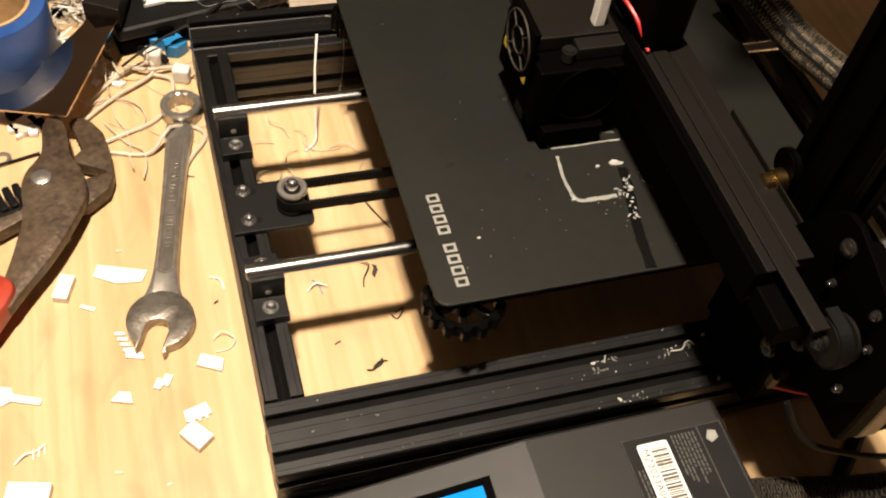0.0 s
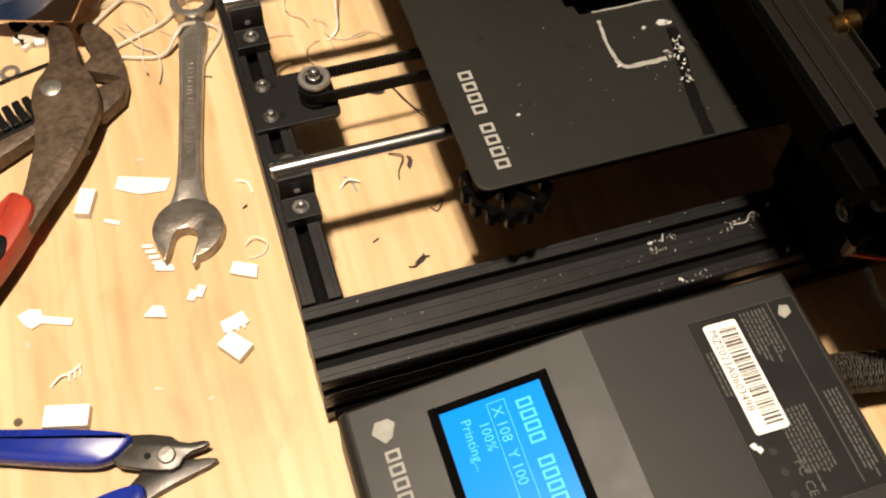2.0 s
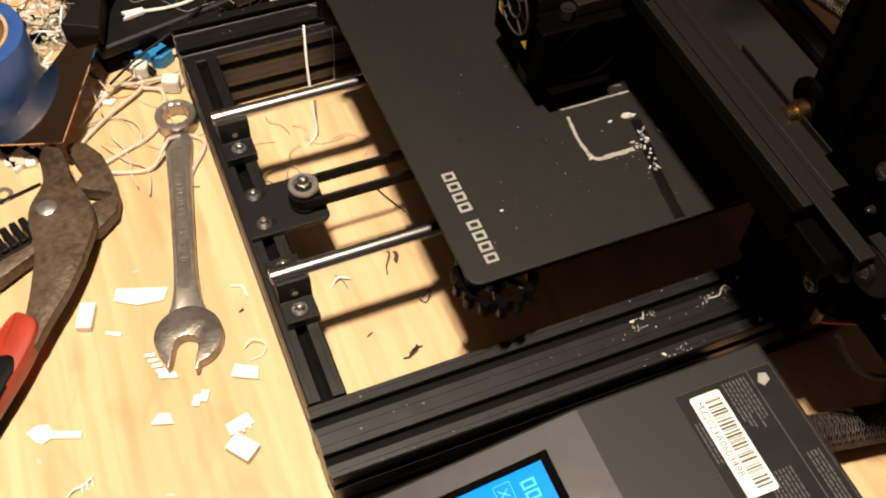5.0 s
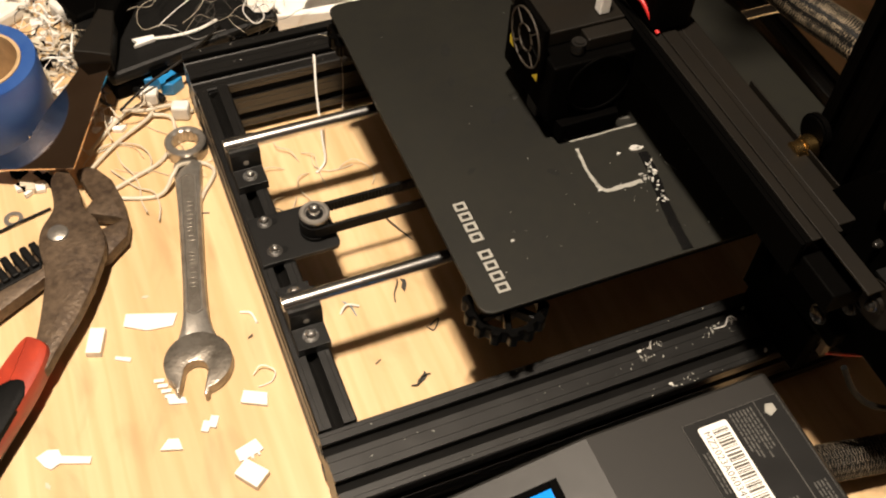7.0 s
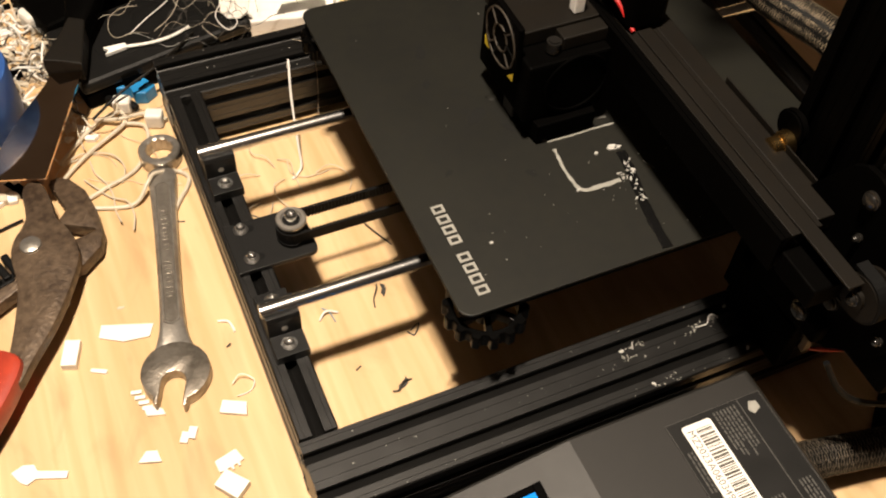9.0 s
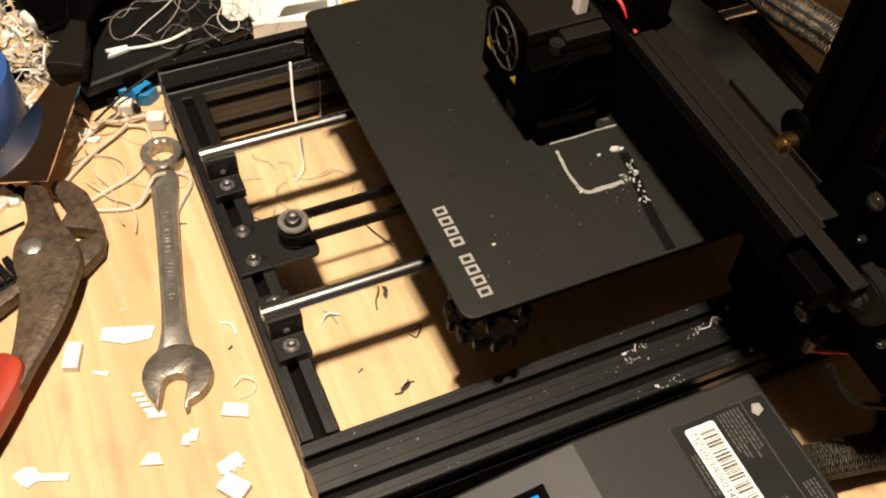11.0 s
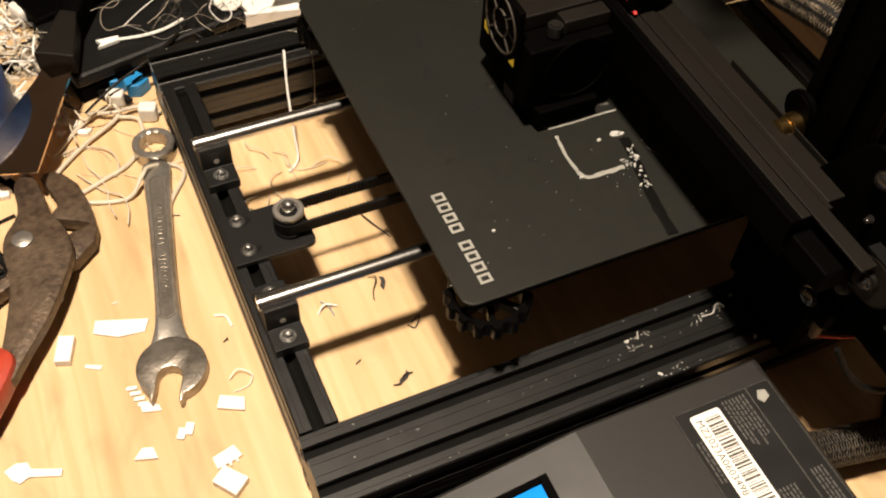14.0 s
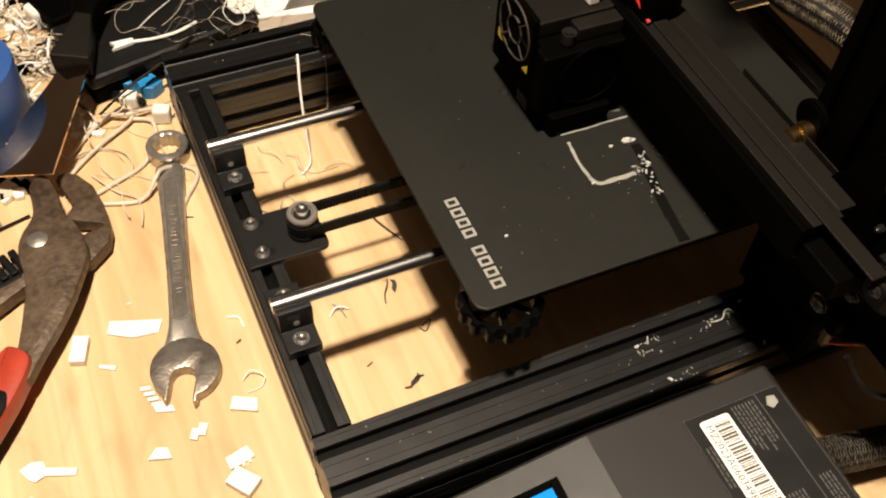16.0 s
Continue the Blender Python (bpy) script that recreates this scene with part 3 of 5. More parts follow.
def letters(text, size):
    """The built-in font as a flat mesh, its baseline along +x."""
    cu = bpy.data.curves.new("text", "FONT")
    cu.body, cu.size, cu.extrude, cu.resolution_u = text, size, 0.0, 2
    ob = bpy.data.objects.new("text", cu)
    scene.collection.objects.link(ob)
    dg = bpy.context.evaluated_depsgraph_get()
    me = bpy.data.meshes.new_from_object(ob.evaluated_get(dg))
    bm = bmesh.new()
    bm.from_mesh(me)
    bpy.data.objects.remove(ob)
    bpy.data.curves.remove(cu)
    bpy.data.meshes.remove(me)
    return bm


DOWN = pose(0, 0, 0, 0, 0, -90)
for text, size, x, y in (("X 108  Y 100", 0.0066, 0.0661, -0.0365), ("100%", 0.0062, 0.0590, -0.041), ("Printing...", 0.0062, 0.0520, -0.0375)):
    bm = letters(text, size)
    bm.transform(Matrix.Translation((x / CS, y, 0.001)) @ DOWN)
    part("lcd_writing", on_slope(bm), SCREEN_INK, screen)
glyphs(screen, 0.0765 / CS, -0.037, 0.0068, 0.0042, (0.0012, 0.0012, 0.0012, 0.0066, 0.0012, 0.0012, 0.0012, 0), SCREEN_INK, 0.001, SL)
bm = bmesh.new()
for a, b, c, d in ((0.0645, -0.108, 0.0648, -0.0345), (0.0722, -0.108, 0.0725, -0.0345), (0.0645, -0.0345, 0.0725, -0.0342), (0.0535, -0.108, 0.0538, -0.078), (0.0568, -0.108, 0.0571, -0.078), (0.0535, -0.0783, 0.0571, -0.078)):
    box(a / CS, b, 0.0009, c / CS, d, 0.0011, bm=bm)
part("lcd_frame_line", on_slope(bm), SCREEN_INK, screen)
part("mounting_flange", box(0.004, -0.0143, 0.006, 0.212, -0.0006, 0.016, 0.0005), PLASTIC, case)
part("badge", on_slope(slab([(0.0153, -0.0295), (0.0178, -0.0248), (0.0238, -0.0248), (0.0262, -0.0275), (0.0235, -0.0335), (0.0200, -0.0352)], 0.0001, 0.0004)), PALE, case, "white five-sided badge")
glyphs(case, 0.0182, -0.0388, 0.0066, 0.0050, (0.0014, 0.0014, 0.0014, 0.0014, 0.0014, 0.0014, 0.0014, 0), PALE, 0.0001, SL)
ZL = 0.0642
rating = part("rating_label", slab(rounded(0.1590, -0.1175, 0.2118, -0.0268, 0.0015), ZL + 0.0001, ZL + 0.0003), LABEL, case, "black rating label with fine pale print")
bm = bmesh.new()
for a, b, c, d in ((0.1592, -0.1172, 0.1594, -0.0271), (0.2113, -0.1172, 0.2115, -0.0271), (0.1594, -0.0273, 0.2113, -0.0271), (0.1594, -0.1172, 0.2113, -0.117), (0.1985, -0.114, 0.1989, -0.0275)):
    box(a, b, ZL + 0.0003, c, d, ZL + 0.0004, bm=bm)
part("label_line", bm, FADED, rating)
rnd = random.Random(4)
for x, y0, n, l0, l1 in ((0.1840, -0.0295, 7, 0.016, 0.026), (0.1775, -0.0760, 8, 0.024, 0.036), (0.2020, -0.0735, 4, 0.03, 0.038), (0.1615, -0.0430, 2, 0.02, 0.024)):
    for k in range(n):
        xx = x + 0.0019 * k
        if xx > 0.2105 or abs(xx - 0.1987) < 0.0011:
            continue
        bm = bmesh.new()
        y = y0
        end = y0 - rnd.uniform(l0, l1)
        while y > end:
            w = rnd.uniform(0.0012, 0.004)
            box(xx, y - w, ZL + 0.0003, xx + 0.00075, y, ZL + 0.0004, bm=bm)
            y -= w + 0.0007
        part("print_line", bm, FADED, rating)
part("diamond_mark", slab([(0.2010, -0.0345), (0.2030, -0.0372), (0.2072, -0.0352), (0.2072, -0.0315), (0.2035, -0.0305)], ZL + 0.0003, ZL + 0.0006), PALE, rating)
for x, y, w in ((0.1688, -0.0914, 0.0034), (0.1694, -0.1007, 0.0034), (0.1689, -0.1104, 0.0034)):
    part("approval_mark", lathe([(0.0001, 0.0001), (w / 2, 0.0001), (w / 2, 0), (0.0001, 0)], 10), CASE, rating).location = (x, y, ZL + 0.0003)
for text, x, y in (("FC", 0.1770, -0.1006), ("CE", 0.1767, -0.1095)):
    bm = letters(text, 0.0058)
    bm.transform(Matrix.Translation((x - 0.002, y + 0.003, ZL + 0.0004)) @ DOWN)
    part("approval_letters", bm, FADED, rating)
sticker = part("barcode_sticker", slab(rounded(0.1653, -0.0835, 0.1812, -0.0308, 0.0016), ZL + 0.0004, ZL + 0.0007), WHITE, case, "white barcode sticker")
y = -0.034
bm = bmesh.new()
while y > -0.081:
    w = rnd.choice((0.0003, 0.0005, 0.0009, 0.0012))
    box(0.1715, y - w, ZL + 0.0007, 0.1797, y, ZL + 0.0008, bm=bm)
    y -= w + rnd.choice((0.0004, 0.0006, 0.0009))
tagged(part("barcode", bm, GREY_INK, sticker), kind="stuff")
bm = letters("MZ2023A0603498", 0.0052)
bm.transform(Matrix.Translation((0.1669, -0.0335, ZL + 0.0008)) @ DOWN)
part("serial_writing", bm, GREY_INK, sticker)
for x, y in ((0.1605, -0.0865), (0.1622, -0.0885)):
    part("torn_flake", slab([(x, y), (x + 0.0022, y + 0.0006), (x + 0.003, y - 0.0014), (x + 0.001, y - 0.0026)], ZL + 0.0005, ZL + 0.001), WHITE, case)

# ---- printer: gantry ----
ZG = 0.160
bm = beam(1, 1, 0.351)
bm.transform(Matrix.Translation((0.2065, 0.345, ZG - 0.02)) @ pose(0, 0, 0, 90, 0, 0))
part("gantry_beam", bm, GANTRY, printer)
part("carriage_belt", box(0.2142, -0.0385, ZG + 0.0003, 0.2222, 0.33, ZG + 0.0016, 0.0003), GANTRY, printer, "dusty black belt along the top of the beam")
part("cover_fold", box(0.2064, -0.0066, ZG + 0.0002, 0.2090, 0.34, ZG + 0.0006, 0.0001), PLASTIC, printer)
part("top_lip", box(0.2092, -0.0068, ZG + 0.0001, 0.2139, 0.34, ZG + 0.0012, 0.0003), GANTRY, printer)
part("rear_strip", box(0.2256, -0.003, ZG - 0.009, 0.2362, 0.34, ZG + 0.0004, 0.0006), GANTRY, printer, "dull strip behind the beam")
part("end_block", box(0.2066, -0.0305, ZG - 0.0200, 0.2262, -0.0072, ZG - 0.0075, 0.001), PLASTIC, printer)
part("strip_edge", box(0.2366, 0.014, ZG - 0.004, 0.2374, 0.085, ZG + 0.0030, 0.0002), GANTRY, printer, "thin worn metal edge")
# Uprights in near-black plastic: the shade on this side is put into the colour.
for y in (0.008, 0.282):
    bm = beam(1, 2, 0.40)
    bm.transform(Matrix.Translation((0.247, y, ZS)))
    part("upright", bm, PLASTIC, printer)
# Unseen top beam and spool, added to shade the rear bed and table.
bm = beam(1, 1, 0.37)
bm.transform(Matrix.Translation((0.247, 0.35, ZS + 0.40)) @ pose(0, 0, 0, 90, 0, 0))
part("unseen_top_beam", bm, GANTRY, printer)
spool_hub = Matrix.Translation((0.268, 0.162, 0.570)) @ pose(0, 0, 0, 90, 0, 0)
spool = part("shade_spool", lathe([(0.027, -0.048), (0.1, -0.048), (0.1, -0.044), (0.085, -0.044), (0.085, 0.044), (0.1, 0.044), (0.1, 0.048), (0.027, 0.048), (0.027, -0.048)], 48), PLASTIC, printer, "unseen black spool added above the frame to cast shade", True)
spool.matrix_local = spool_hub
end = part("end_plate", moved(slab([(0.024, 0.085), (0.024, 0.150), (0.016, 0.158), (0.0, 0.188), (-0.006, 0.193), (-0.014, 0.194), (-0.03, 0.189), (-0.060, 0.178), (-0.066, 0.172), (-0.066, 0.145), (-0.052, 0.118), (-0.03, 0.095), (-0.018, 0.088)], 0.0, 0.003, 0.0003), Matrix.Translation((0.2345, 0, 0)) @ AX), PLASTIC, printer, "black end plate with screws")


def front_bolt(y, z, r, parent, mat=BLACK_BOLT, x=0.2343):
    bm = lathe([(0.0001, 0), (r * 1.25, 0), (r * 1.25, 0.0012), (r, 0.0014), (r, 0.0026), (r * 0.7, 0.0034), (0.0001, 0.0036)], 20)
    bm.transform(Matrix.Translation((x, y, z)) @ pose(0, 0, 0, 0, -90, 0))
    part("screw", bm, mat, parent, "steel screw head", True)


for y, z, r in ((-0.0155, 0.1827, 0.0034), (-0.0187, 0.1626, 0.0016), (-0.0513, 0.1300, 0.0018), (-0.0505, 0.160, 0.0016), (-0.0440, 0.1750, 0.0020)):
    front_bolt(y, z, r, end)
front_bolt(-0.0170, 0.1120, 0.0042, end, BLACK_BOLT, 0.2258)
roller = part("belt_roller", moved(lathe([(0.0001, 0), (0.011, 0), (0.011, 0.0015), (0.009, 0.002), (0.009, 0.0085), (0.011, 0.009), (0.011, 0.0105), (0.0045, 0.0105), (0.0045, 0.0125), (0.0001, 0.0125)], 36), Matrix.Translation((0.2335, -0.0385, 0.151)) @ pose(0, 0, 0, 0, -90, 0)), GANTRY, printer, "", True)
front_bolt(-0.0385, 0.151, 0.0024, roller, BLACK_BOLT, 0.2215)
front_bolt(-0.0285, 0.1335, 0.003, roller, POWDER, 0.2255)
part("front_cover", box(0.2040, -0.0068, ZG - 0.0205, 0.2063, 0.34, ZG + 0.0004, 0.0002), PLASTIC, printer)
loop = arc(-0.0385, 0.151, 0.0122, 90, 270, 16) + [(-0.03, 0.1388), (-0.03, 0.1402)] + arc(-0.0385, 0.151, 0.0108, 270, 90, 16) + [(-0.03, 0.1618), (-0.03, 0.1632)]
part("belt_loop", moved(slab(loop, 0, 0.006), Matrix.Translation((0.2235, 0, 0)) @ AX), RUBBER, printer, "black rubber belt round the roller")
# Added block behind the end plate, sized to shade the table at the right.
shade_motor = part("shade_motor", box(0.2376, -0.064, 0.100, 0.290, 0.0076, 0.149, 0.003), PLASTIC, printer)
for x in (0.2480, 0.2790):
    part("motor_flange", box(x, -0.0645, 0.0995, x + 0.0135, 0.0078, 0.1497, 0.0025), GUNMETAL, shade_motor, "dark metal flange on the added shading block")
part("motor_bracket", box(0.2385, -0.012, ZS + 0.0002, 0.2465, 0.036, 0.08, 0.001), PLASTIC, printer)
part("idler_body", box(0.2260, -0.030, 0.100, 0.2340, -0.012, 0.112, 0.002), PLASTIC, printer)
bm = lathe([(0.0001, 0), (0.0062, 0), (0.0062, 0.005), (0.0048, 0.0056), (0.0048, 0.0100), (0.004, 0.0106), (0.0001, 0.0106)], 24)
bm.transform(Matrix.Translation((0.2420, 0.0410, 0.159)) @ pose(0, 0, 0, 0, -90, 0))
part("axle_nut", bm, BRASS, printer, "worn brass nut", True)
# Unseen post added to carry the shading spool.
part("shade_spool_post", box(0.2490, 0.2105, ZS + 0.4202, 0.2750, 0.221, 0.60, 0.001), PLASTIC, printer)
part("roller_wheel", cyl((0.2422, 0.0440, 0.165), (0.2468, 0.0440, 0.165), 0.009, bevel=0.001), PLASTIC, printer, "", True)
for x, y, z in ((0.2330, -0.0235, 0.0915), (0.2470, -0.0370, 0.0985)):
    part("wire_plug", box(x - 0.0022, y - 0.0018, z - 0.007, x + 0.0022, y + 0.0018, z + 0.0068, 0.0005), TAN, printer, "wire connector in dimmed tan")
part("red_lead", tube([(0.2340, -0.0245, 0.0850), (0.2450, -0.0290, 0.0835), (0.2600, -0.0345, 0.0830), (0.2800, -0.0420, 0.0820), (0.3100, -0.0500, 0.0840)], 0.0009), RED_WIRE, printer, "thin red wire", True)
part("dark_lead", tube([(0.226, -0.041, 0.102), (0.234, -0.05, 0.086), (0.25, -0.058, 0.077), (0.29, -0.066, 0.07), (0.34, -0.06, 0.08)], 0.0016), RUBBER, printer, "", True)

# print head
HY = -0.002
head = part("print_head", box(0.158, 0.136 + HY, 0.114, 0.2048, 0.190 + HY, 0.151, 0.0015), PLASTIC, printer, "black print head with fans")
fan = part("fan", box(0.1545, 0.1445 + HY, 0.1345, 0.1578, 0.1795 + HY, 0.1695, 0.0008), PLASTIC, head)
bm = bmesh.new()
for r in (0.0158, 0.0072):
    ring = lathe([(r - 0.0004, 0), (r + 0.0004, 0), (r + 0.0004, 0.0008), (r - 0.0004, 0.0008), (r - 0.0004, 0)], 36)
    join(bm, ring)
for k in range(4):
    a = radians(45 + 90 * k)
    join(bm, tube([(0.0072 * math.cos(a), 0.0072 * math.sin(a), 0.0004), (0.0158 * math.cos(a), 0.0158 * math.sin(a), 0.0004)], 0.0005, 6))
bm.transform(Matrix.Translation((0.1544, 0.162 + HY, 0.152)) @ pose(0, 0, 0, 0, -90, 0))
part("fan_grille", bm, FAN_RING, fan)
for k in range(7):
    a = 2 * math.pi * k / 7
    bm = slab([(0.0065, -0.001), (0.0145, -0.004), (0.0148, 0.002), (0.0065, 0.003)], -0.0006, 0.0)
    bm.transform(Matrix.Translation((0.1543, 0.162 + HY, 0.152)) @ pose(0, 0, 0, 0, -90, 0) @ Matrix.Rotation(a, 4, "Z") @ pose(0, 0, 0, 18, 0, 0))
    part("fan_blade", bm, PLASTIC, fan)
for y, z, sgn in ((0.1457, 0.1358, 1), (0.1783, 0.1358, -1)):
    bm = slab([(0, 0), (0.0055, 0), (0, 0.0055)] if sgn > 0 else [(0, 0), (0, 0.0055), (-0.0055, 0)], 0, 0.0002)
    bm.transform(Matrix.Translation((0.1543, y + HY, z)) @ AX @ pose(0, 0, 0, 0, 0, 0))
    part("corner_sticker", bm, YELLOW, fan, "yellow corner sticker")
blower = part("blower", moved(lathe([(0.0172, 0), (0.0185, 0), (0.0185, 0.0012), (0.0172, 0.0012), (0.0172, 0)], 40), Matrix.Translation((0.186, 0.1359 + HY, 0.134)) @ pose(0, 0, 0, 90, 0, 0)), PLASTIC, head)
part("duct", slab([(0.162, 0.150 + HY), (0.202, 0.150 + HY), (0.199, 0.131 + HY), (0.165, 0.131 + HY)], 0.1025, 0.1138, 0.0008), PLASTIC, head)
part("top_cover", box(0.1590, 0.1520 + HY, 0.1513, 0.2055, 0.200, 0.1600, 0.0008), GANTRY, head, "dark grey flat top cover")
part("cable_bar", box(0.1790, 0.1425 + HY, 0.1512, 0.2060, 0.1516 + HY, 0.1590, 0.0008), GANTRY, head, "dark grey cover strip")
part("thumb_screw", cyl((0.1745, 0.1440 + HY, 0.1512), (0.1745, 0.1440 + HY, 0.1590), 0.0038, bevel=0.001), BLACK_BOLT, head, "glossy black screw knob", True)
part("carriage_block", box(0.2085, 0.1300, ZG + 0.0018, 0.2300, 0.1750, 0.2000, 0.003), PLASTIC, head)
part("heater_block", box(0.1605, 0.152 + HY, 0.1025, 0.1760, 0.163 + HY, 0.1135, 0.001), GUNMETAL, head, "dark heater block")
part("nozzle", cyl((0.169, 0.157 + HY, ZB + 0.0002), (0.169, 0.157 + HY, 0.1024), 0.0008, 0.003), BRASS, head)
part("plug", box(0.1915, 0.154, 0.1602, 0.1975, 0.160, 0.1790, 0.0008), WHITE, head, "cream wire plug")
part("red_lead", tube([(0.2025, 0.168, 0.176), (0.2045, 0.155, 0.1765), (0.2075, 0.143, 0.173), (0.2100, 0.134, 0.166), (0.2110, 0.1295, 0.1630)], 0.0011), RED_WIRE, head, "red wire", True)


def braid(points, r, parent, turns, count, mat):
    """Thin pale threads wound both ways round a cable."""
    p = [Vector(q) for q in points]
    rings = []
    steps = 90
    for i in range(steps + 1):
        f = i / steps * (len(p) - 1)
        k = min(int(f), len(p) - 2)
        a, b, c, d = p[max(k - 1, 0)], p[k], p[k + 1], p[min(k + 2, len(p) - 1)]
        t = f - k
        q = 0.5 * ((2 * b) + (c - a) * t + (2 * a - 5 * b + 4 * c - d) * t * t + (3 * b - a - 3 * c + d) * t ** 3)
        rings.append(q)
    bm = bmesh.new()
    for sgn in (-1, 1):
        for j in range(count):
            pts = []
            for i, q in enumerate(rings):
                d = (rings[min(i + 1, steps)] - rings[max(i - 1, 0)]).normalized()
                s_ = d.cross(Vector((0, 0, 1))).normalized()
                u_ = s_.cross(d)
                a = sgn * (2 * math.pi * turns * i / steps) + 2 * math.pi * j / count
                lift = r + 0.0001 * math.cos(i * 2.1 + j)
                pts.append(q + lift * (math.cos(a) * s_ + math.sin(a) * u_))
            quad = []
            for i, q in enumerate(pts):
                d = (pts[min(i + 1, steps)] - pts[max(i - 1, 0)]).normalized()
                out = (q - rings[i]).normalized()
                w = d.cross(out) * 0.00042
                quad.append([bm.verts.new(q + w * 0.8), bm.verts.new(q + out * 0.00035), bm.verts.new(q - w * 0.8)])
            for a, b in zip(quad, quad[1:]):
                bm.faces.new((a[0], a[1], b[1], b[0]))
                bm.faces.new((a[1], a[2], b[2], b[1]))
    return tagged(part("braid_thread", bm, mat, parent, "pale threads of the braided sleeve"), kind="stuff")


SLEEVE = [(0.309, 0.214, 0.142), (0.320, 0.178, 0.134), (0.327, 0.156, 0.130), (0.333, 0.137, 0.130), (0.338, 0.118, 0.130), (0.345, 0.088, 0.127), (0.350, 0.055, 0.12), (0.354, 0.02, 0.105)]
sleeve = part("cable_sleeve", tube(SLEEVE, 0.0105, 14), BRAID, printer, "braided grey cable sleeve", True)
braid(SLEEVE, 0.0105, sleeve, 9, 10, THREAD)
LOOM = [(0.216, -0.054, 0.026), (0.235, -0.0565, 0.026), (0.262, -0.060, 0.022), (0.30, -0.066, 0.02), (0.36, -0.07, 0.02)]
loom = part("loom", tube(LOOM, 0.0098, 14), BRAID, printer, "braided black wire loom", True)
DIM_THREAD = material("dim_braid_thread", (0.075, 0.06, 0.042), 0.45, 0.0, spec=0.3, spot=(0.006, 0.005, 0.004), grain=650)
braid(LOOM, 0.0098, loom, 8, 8, DIM_THREAD)
part("loose_cable", tube([(0.2750, -0.0960, 0.004), (0.2960, -0.0850, 0.004), (0.3120, -0.0740, 0.005), (0.3380, -0.0640, 0.005), (0.38, -0.06, 0.004)], 0.0035, 10), RUBBER, printer, "black rubber cable on the table", True)
part("loose_cable", tube([(0.2900, -0.0560, 0.006), (0.3000, -0.0460, 0.006), (0.3180, -0.0300, 0.006), (0.3350, -0.0130, 0.006), (0.3700, 0.0200, 0.006)], 0.0045, 10), RUBBER, printer, "black rubber cable on the table", True)

# ---- loose things on the table ----
MM = 0.001


def mm(pts):
    return [(x * MM, y * MM) for x, y in pts]


# wrench: its own x axis runs from the open jaw to the ring
ang = math.degrees(math.atan2(0.160, 0.0305))
wrench = empty("wrench", "worn steel combination wrench lying flat on the table", "wrench", Matrix.Translation((-0.0437, 0.1247, 0.0002)) @ pose(0, 0, 0, 0, 0, ang))
T = pose(0, 0, 0, 0, 0, -12)
outer = arc(0, 0, 0.0186, -152, 152, 40)
jaw = outer + mm([(-19.4, 9.0), (-21.0, 8.0), (-20.8, 6.7)]) + mm([(-14, 6.5), (-6, 6.6), (-3, 5.6), (-0.6, 3.0), (0, 0), (-0.6, -3.0), (-3, -5.6), (-6, -6.6), (-14, -6.5), (-20.8, -6.7), (-21.4, -8.0), (-19.4, -9.0)])
bm = slab(jaw, 0, 0.0080, 0.0007)
bm.transform(T)
part("open_jaw", bm, WORN, wrench, "scuffed steel jaw", True)
shaft = soften(mm([(13, 12), (22, 8.6), (34, 6.8), (60, 6.4), (110, 7.0), (138, 8.2), (152, 9.2), (152, -9.2), (138, -8.2), (110, -7.0), (60, -6.4), (34, -6.8), (22, -8.6), (13, -12)]), 1)
shank = part("shank", slab(shaft, 0.0008, 0.0074, 0.0020), STEEL, wrench, "", True)
bm = bmesh.new()
for sgn in (-1, 1):
    join(bm, tube([(0.034, sgn * 0.0044, 0.0074), (0.08, sgn * 0.0043, 0.0074), (0.136, sgn * 0.0048, 0.0074)], 0.0009, 6))
for u in (0.034, 0.136):
    join(bm, tube([(u, -0.0044, 0.0074), (u + (0.0025 if u > 0.1 else -0.0025), 0, 0.0074), (u, 0.0044, 0.0074)], 0.0007, 6))
part("raised_border", bm, STEEL, wrench, "", True)
PANEL = material("dull_stamped_steel", (0.20, 0.18, 0.155), 0.5, 0.7, spot=(0.11, 0.097, 0.08), grain=260, bump=0.3, bump_scale=700)
part("recessed_panel", slab(soften(mm([(33, 4), (36, 4.2), (80, 4.0), (134, 4.5), (137.5, 4), (138.5, 0), (137.5, -4), (134, -4.5), (80, -4.0), (36, -4.2), (33, -4), (31.8, 0)]), 1), 0.0074, 0.00748), PANEL, shank, "dull stamped panel")
rnd = random.Random(8)
u, k_mark = 0.050, 0
while u < 0.118:
    w = rnd.uniform(0.0012, 0.0028)
    if not 0.077 < u < 0.082:
        lo, hi = rnd.uniform(-0.0024, -0.0012), rnd.uniform(0.0012, 0.0024)
        bm = box(u, lo, 0.0074, u + 0.0006, hi, 0.0079, 0.0001)
        if k_mark % 2:
            box(u, lo, 0.0074, u + w * 0.8, lo + 0.0006, 0.0079, 0.0001, bm=bm)
        part("stamped_mark", bm, WORN, shank)
        k_mark += 1
    u += w + 0.0013
bm = bmesh.new()
seg = 72
prof = [(0.0128, 0.0), (0.0132, 0.001), (0.0132, 0.0095), (0.0122, 0.0105), (0.0092, 0.0105), (None, 0.0098), (None, 0.0008), (0.0092, 0.0)]
rings = []
for r, z in prof:
    row = []
    for k in range(seg):
        a = 2 * math.pi * k / seg
        rr = r if r else 0.0080 + 0.0006 * abs(math.cos(6 * a))
        row.append(bm.verts.new((0.1655 + rr * math.cos(a), rr * math.sin(a), z)))
    rings.append(row)
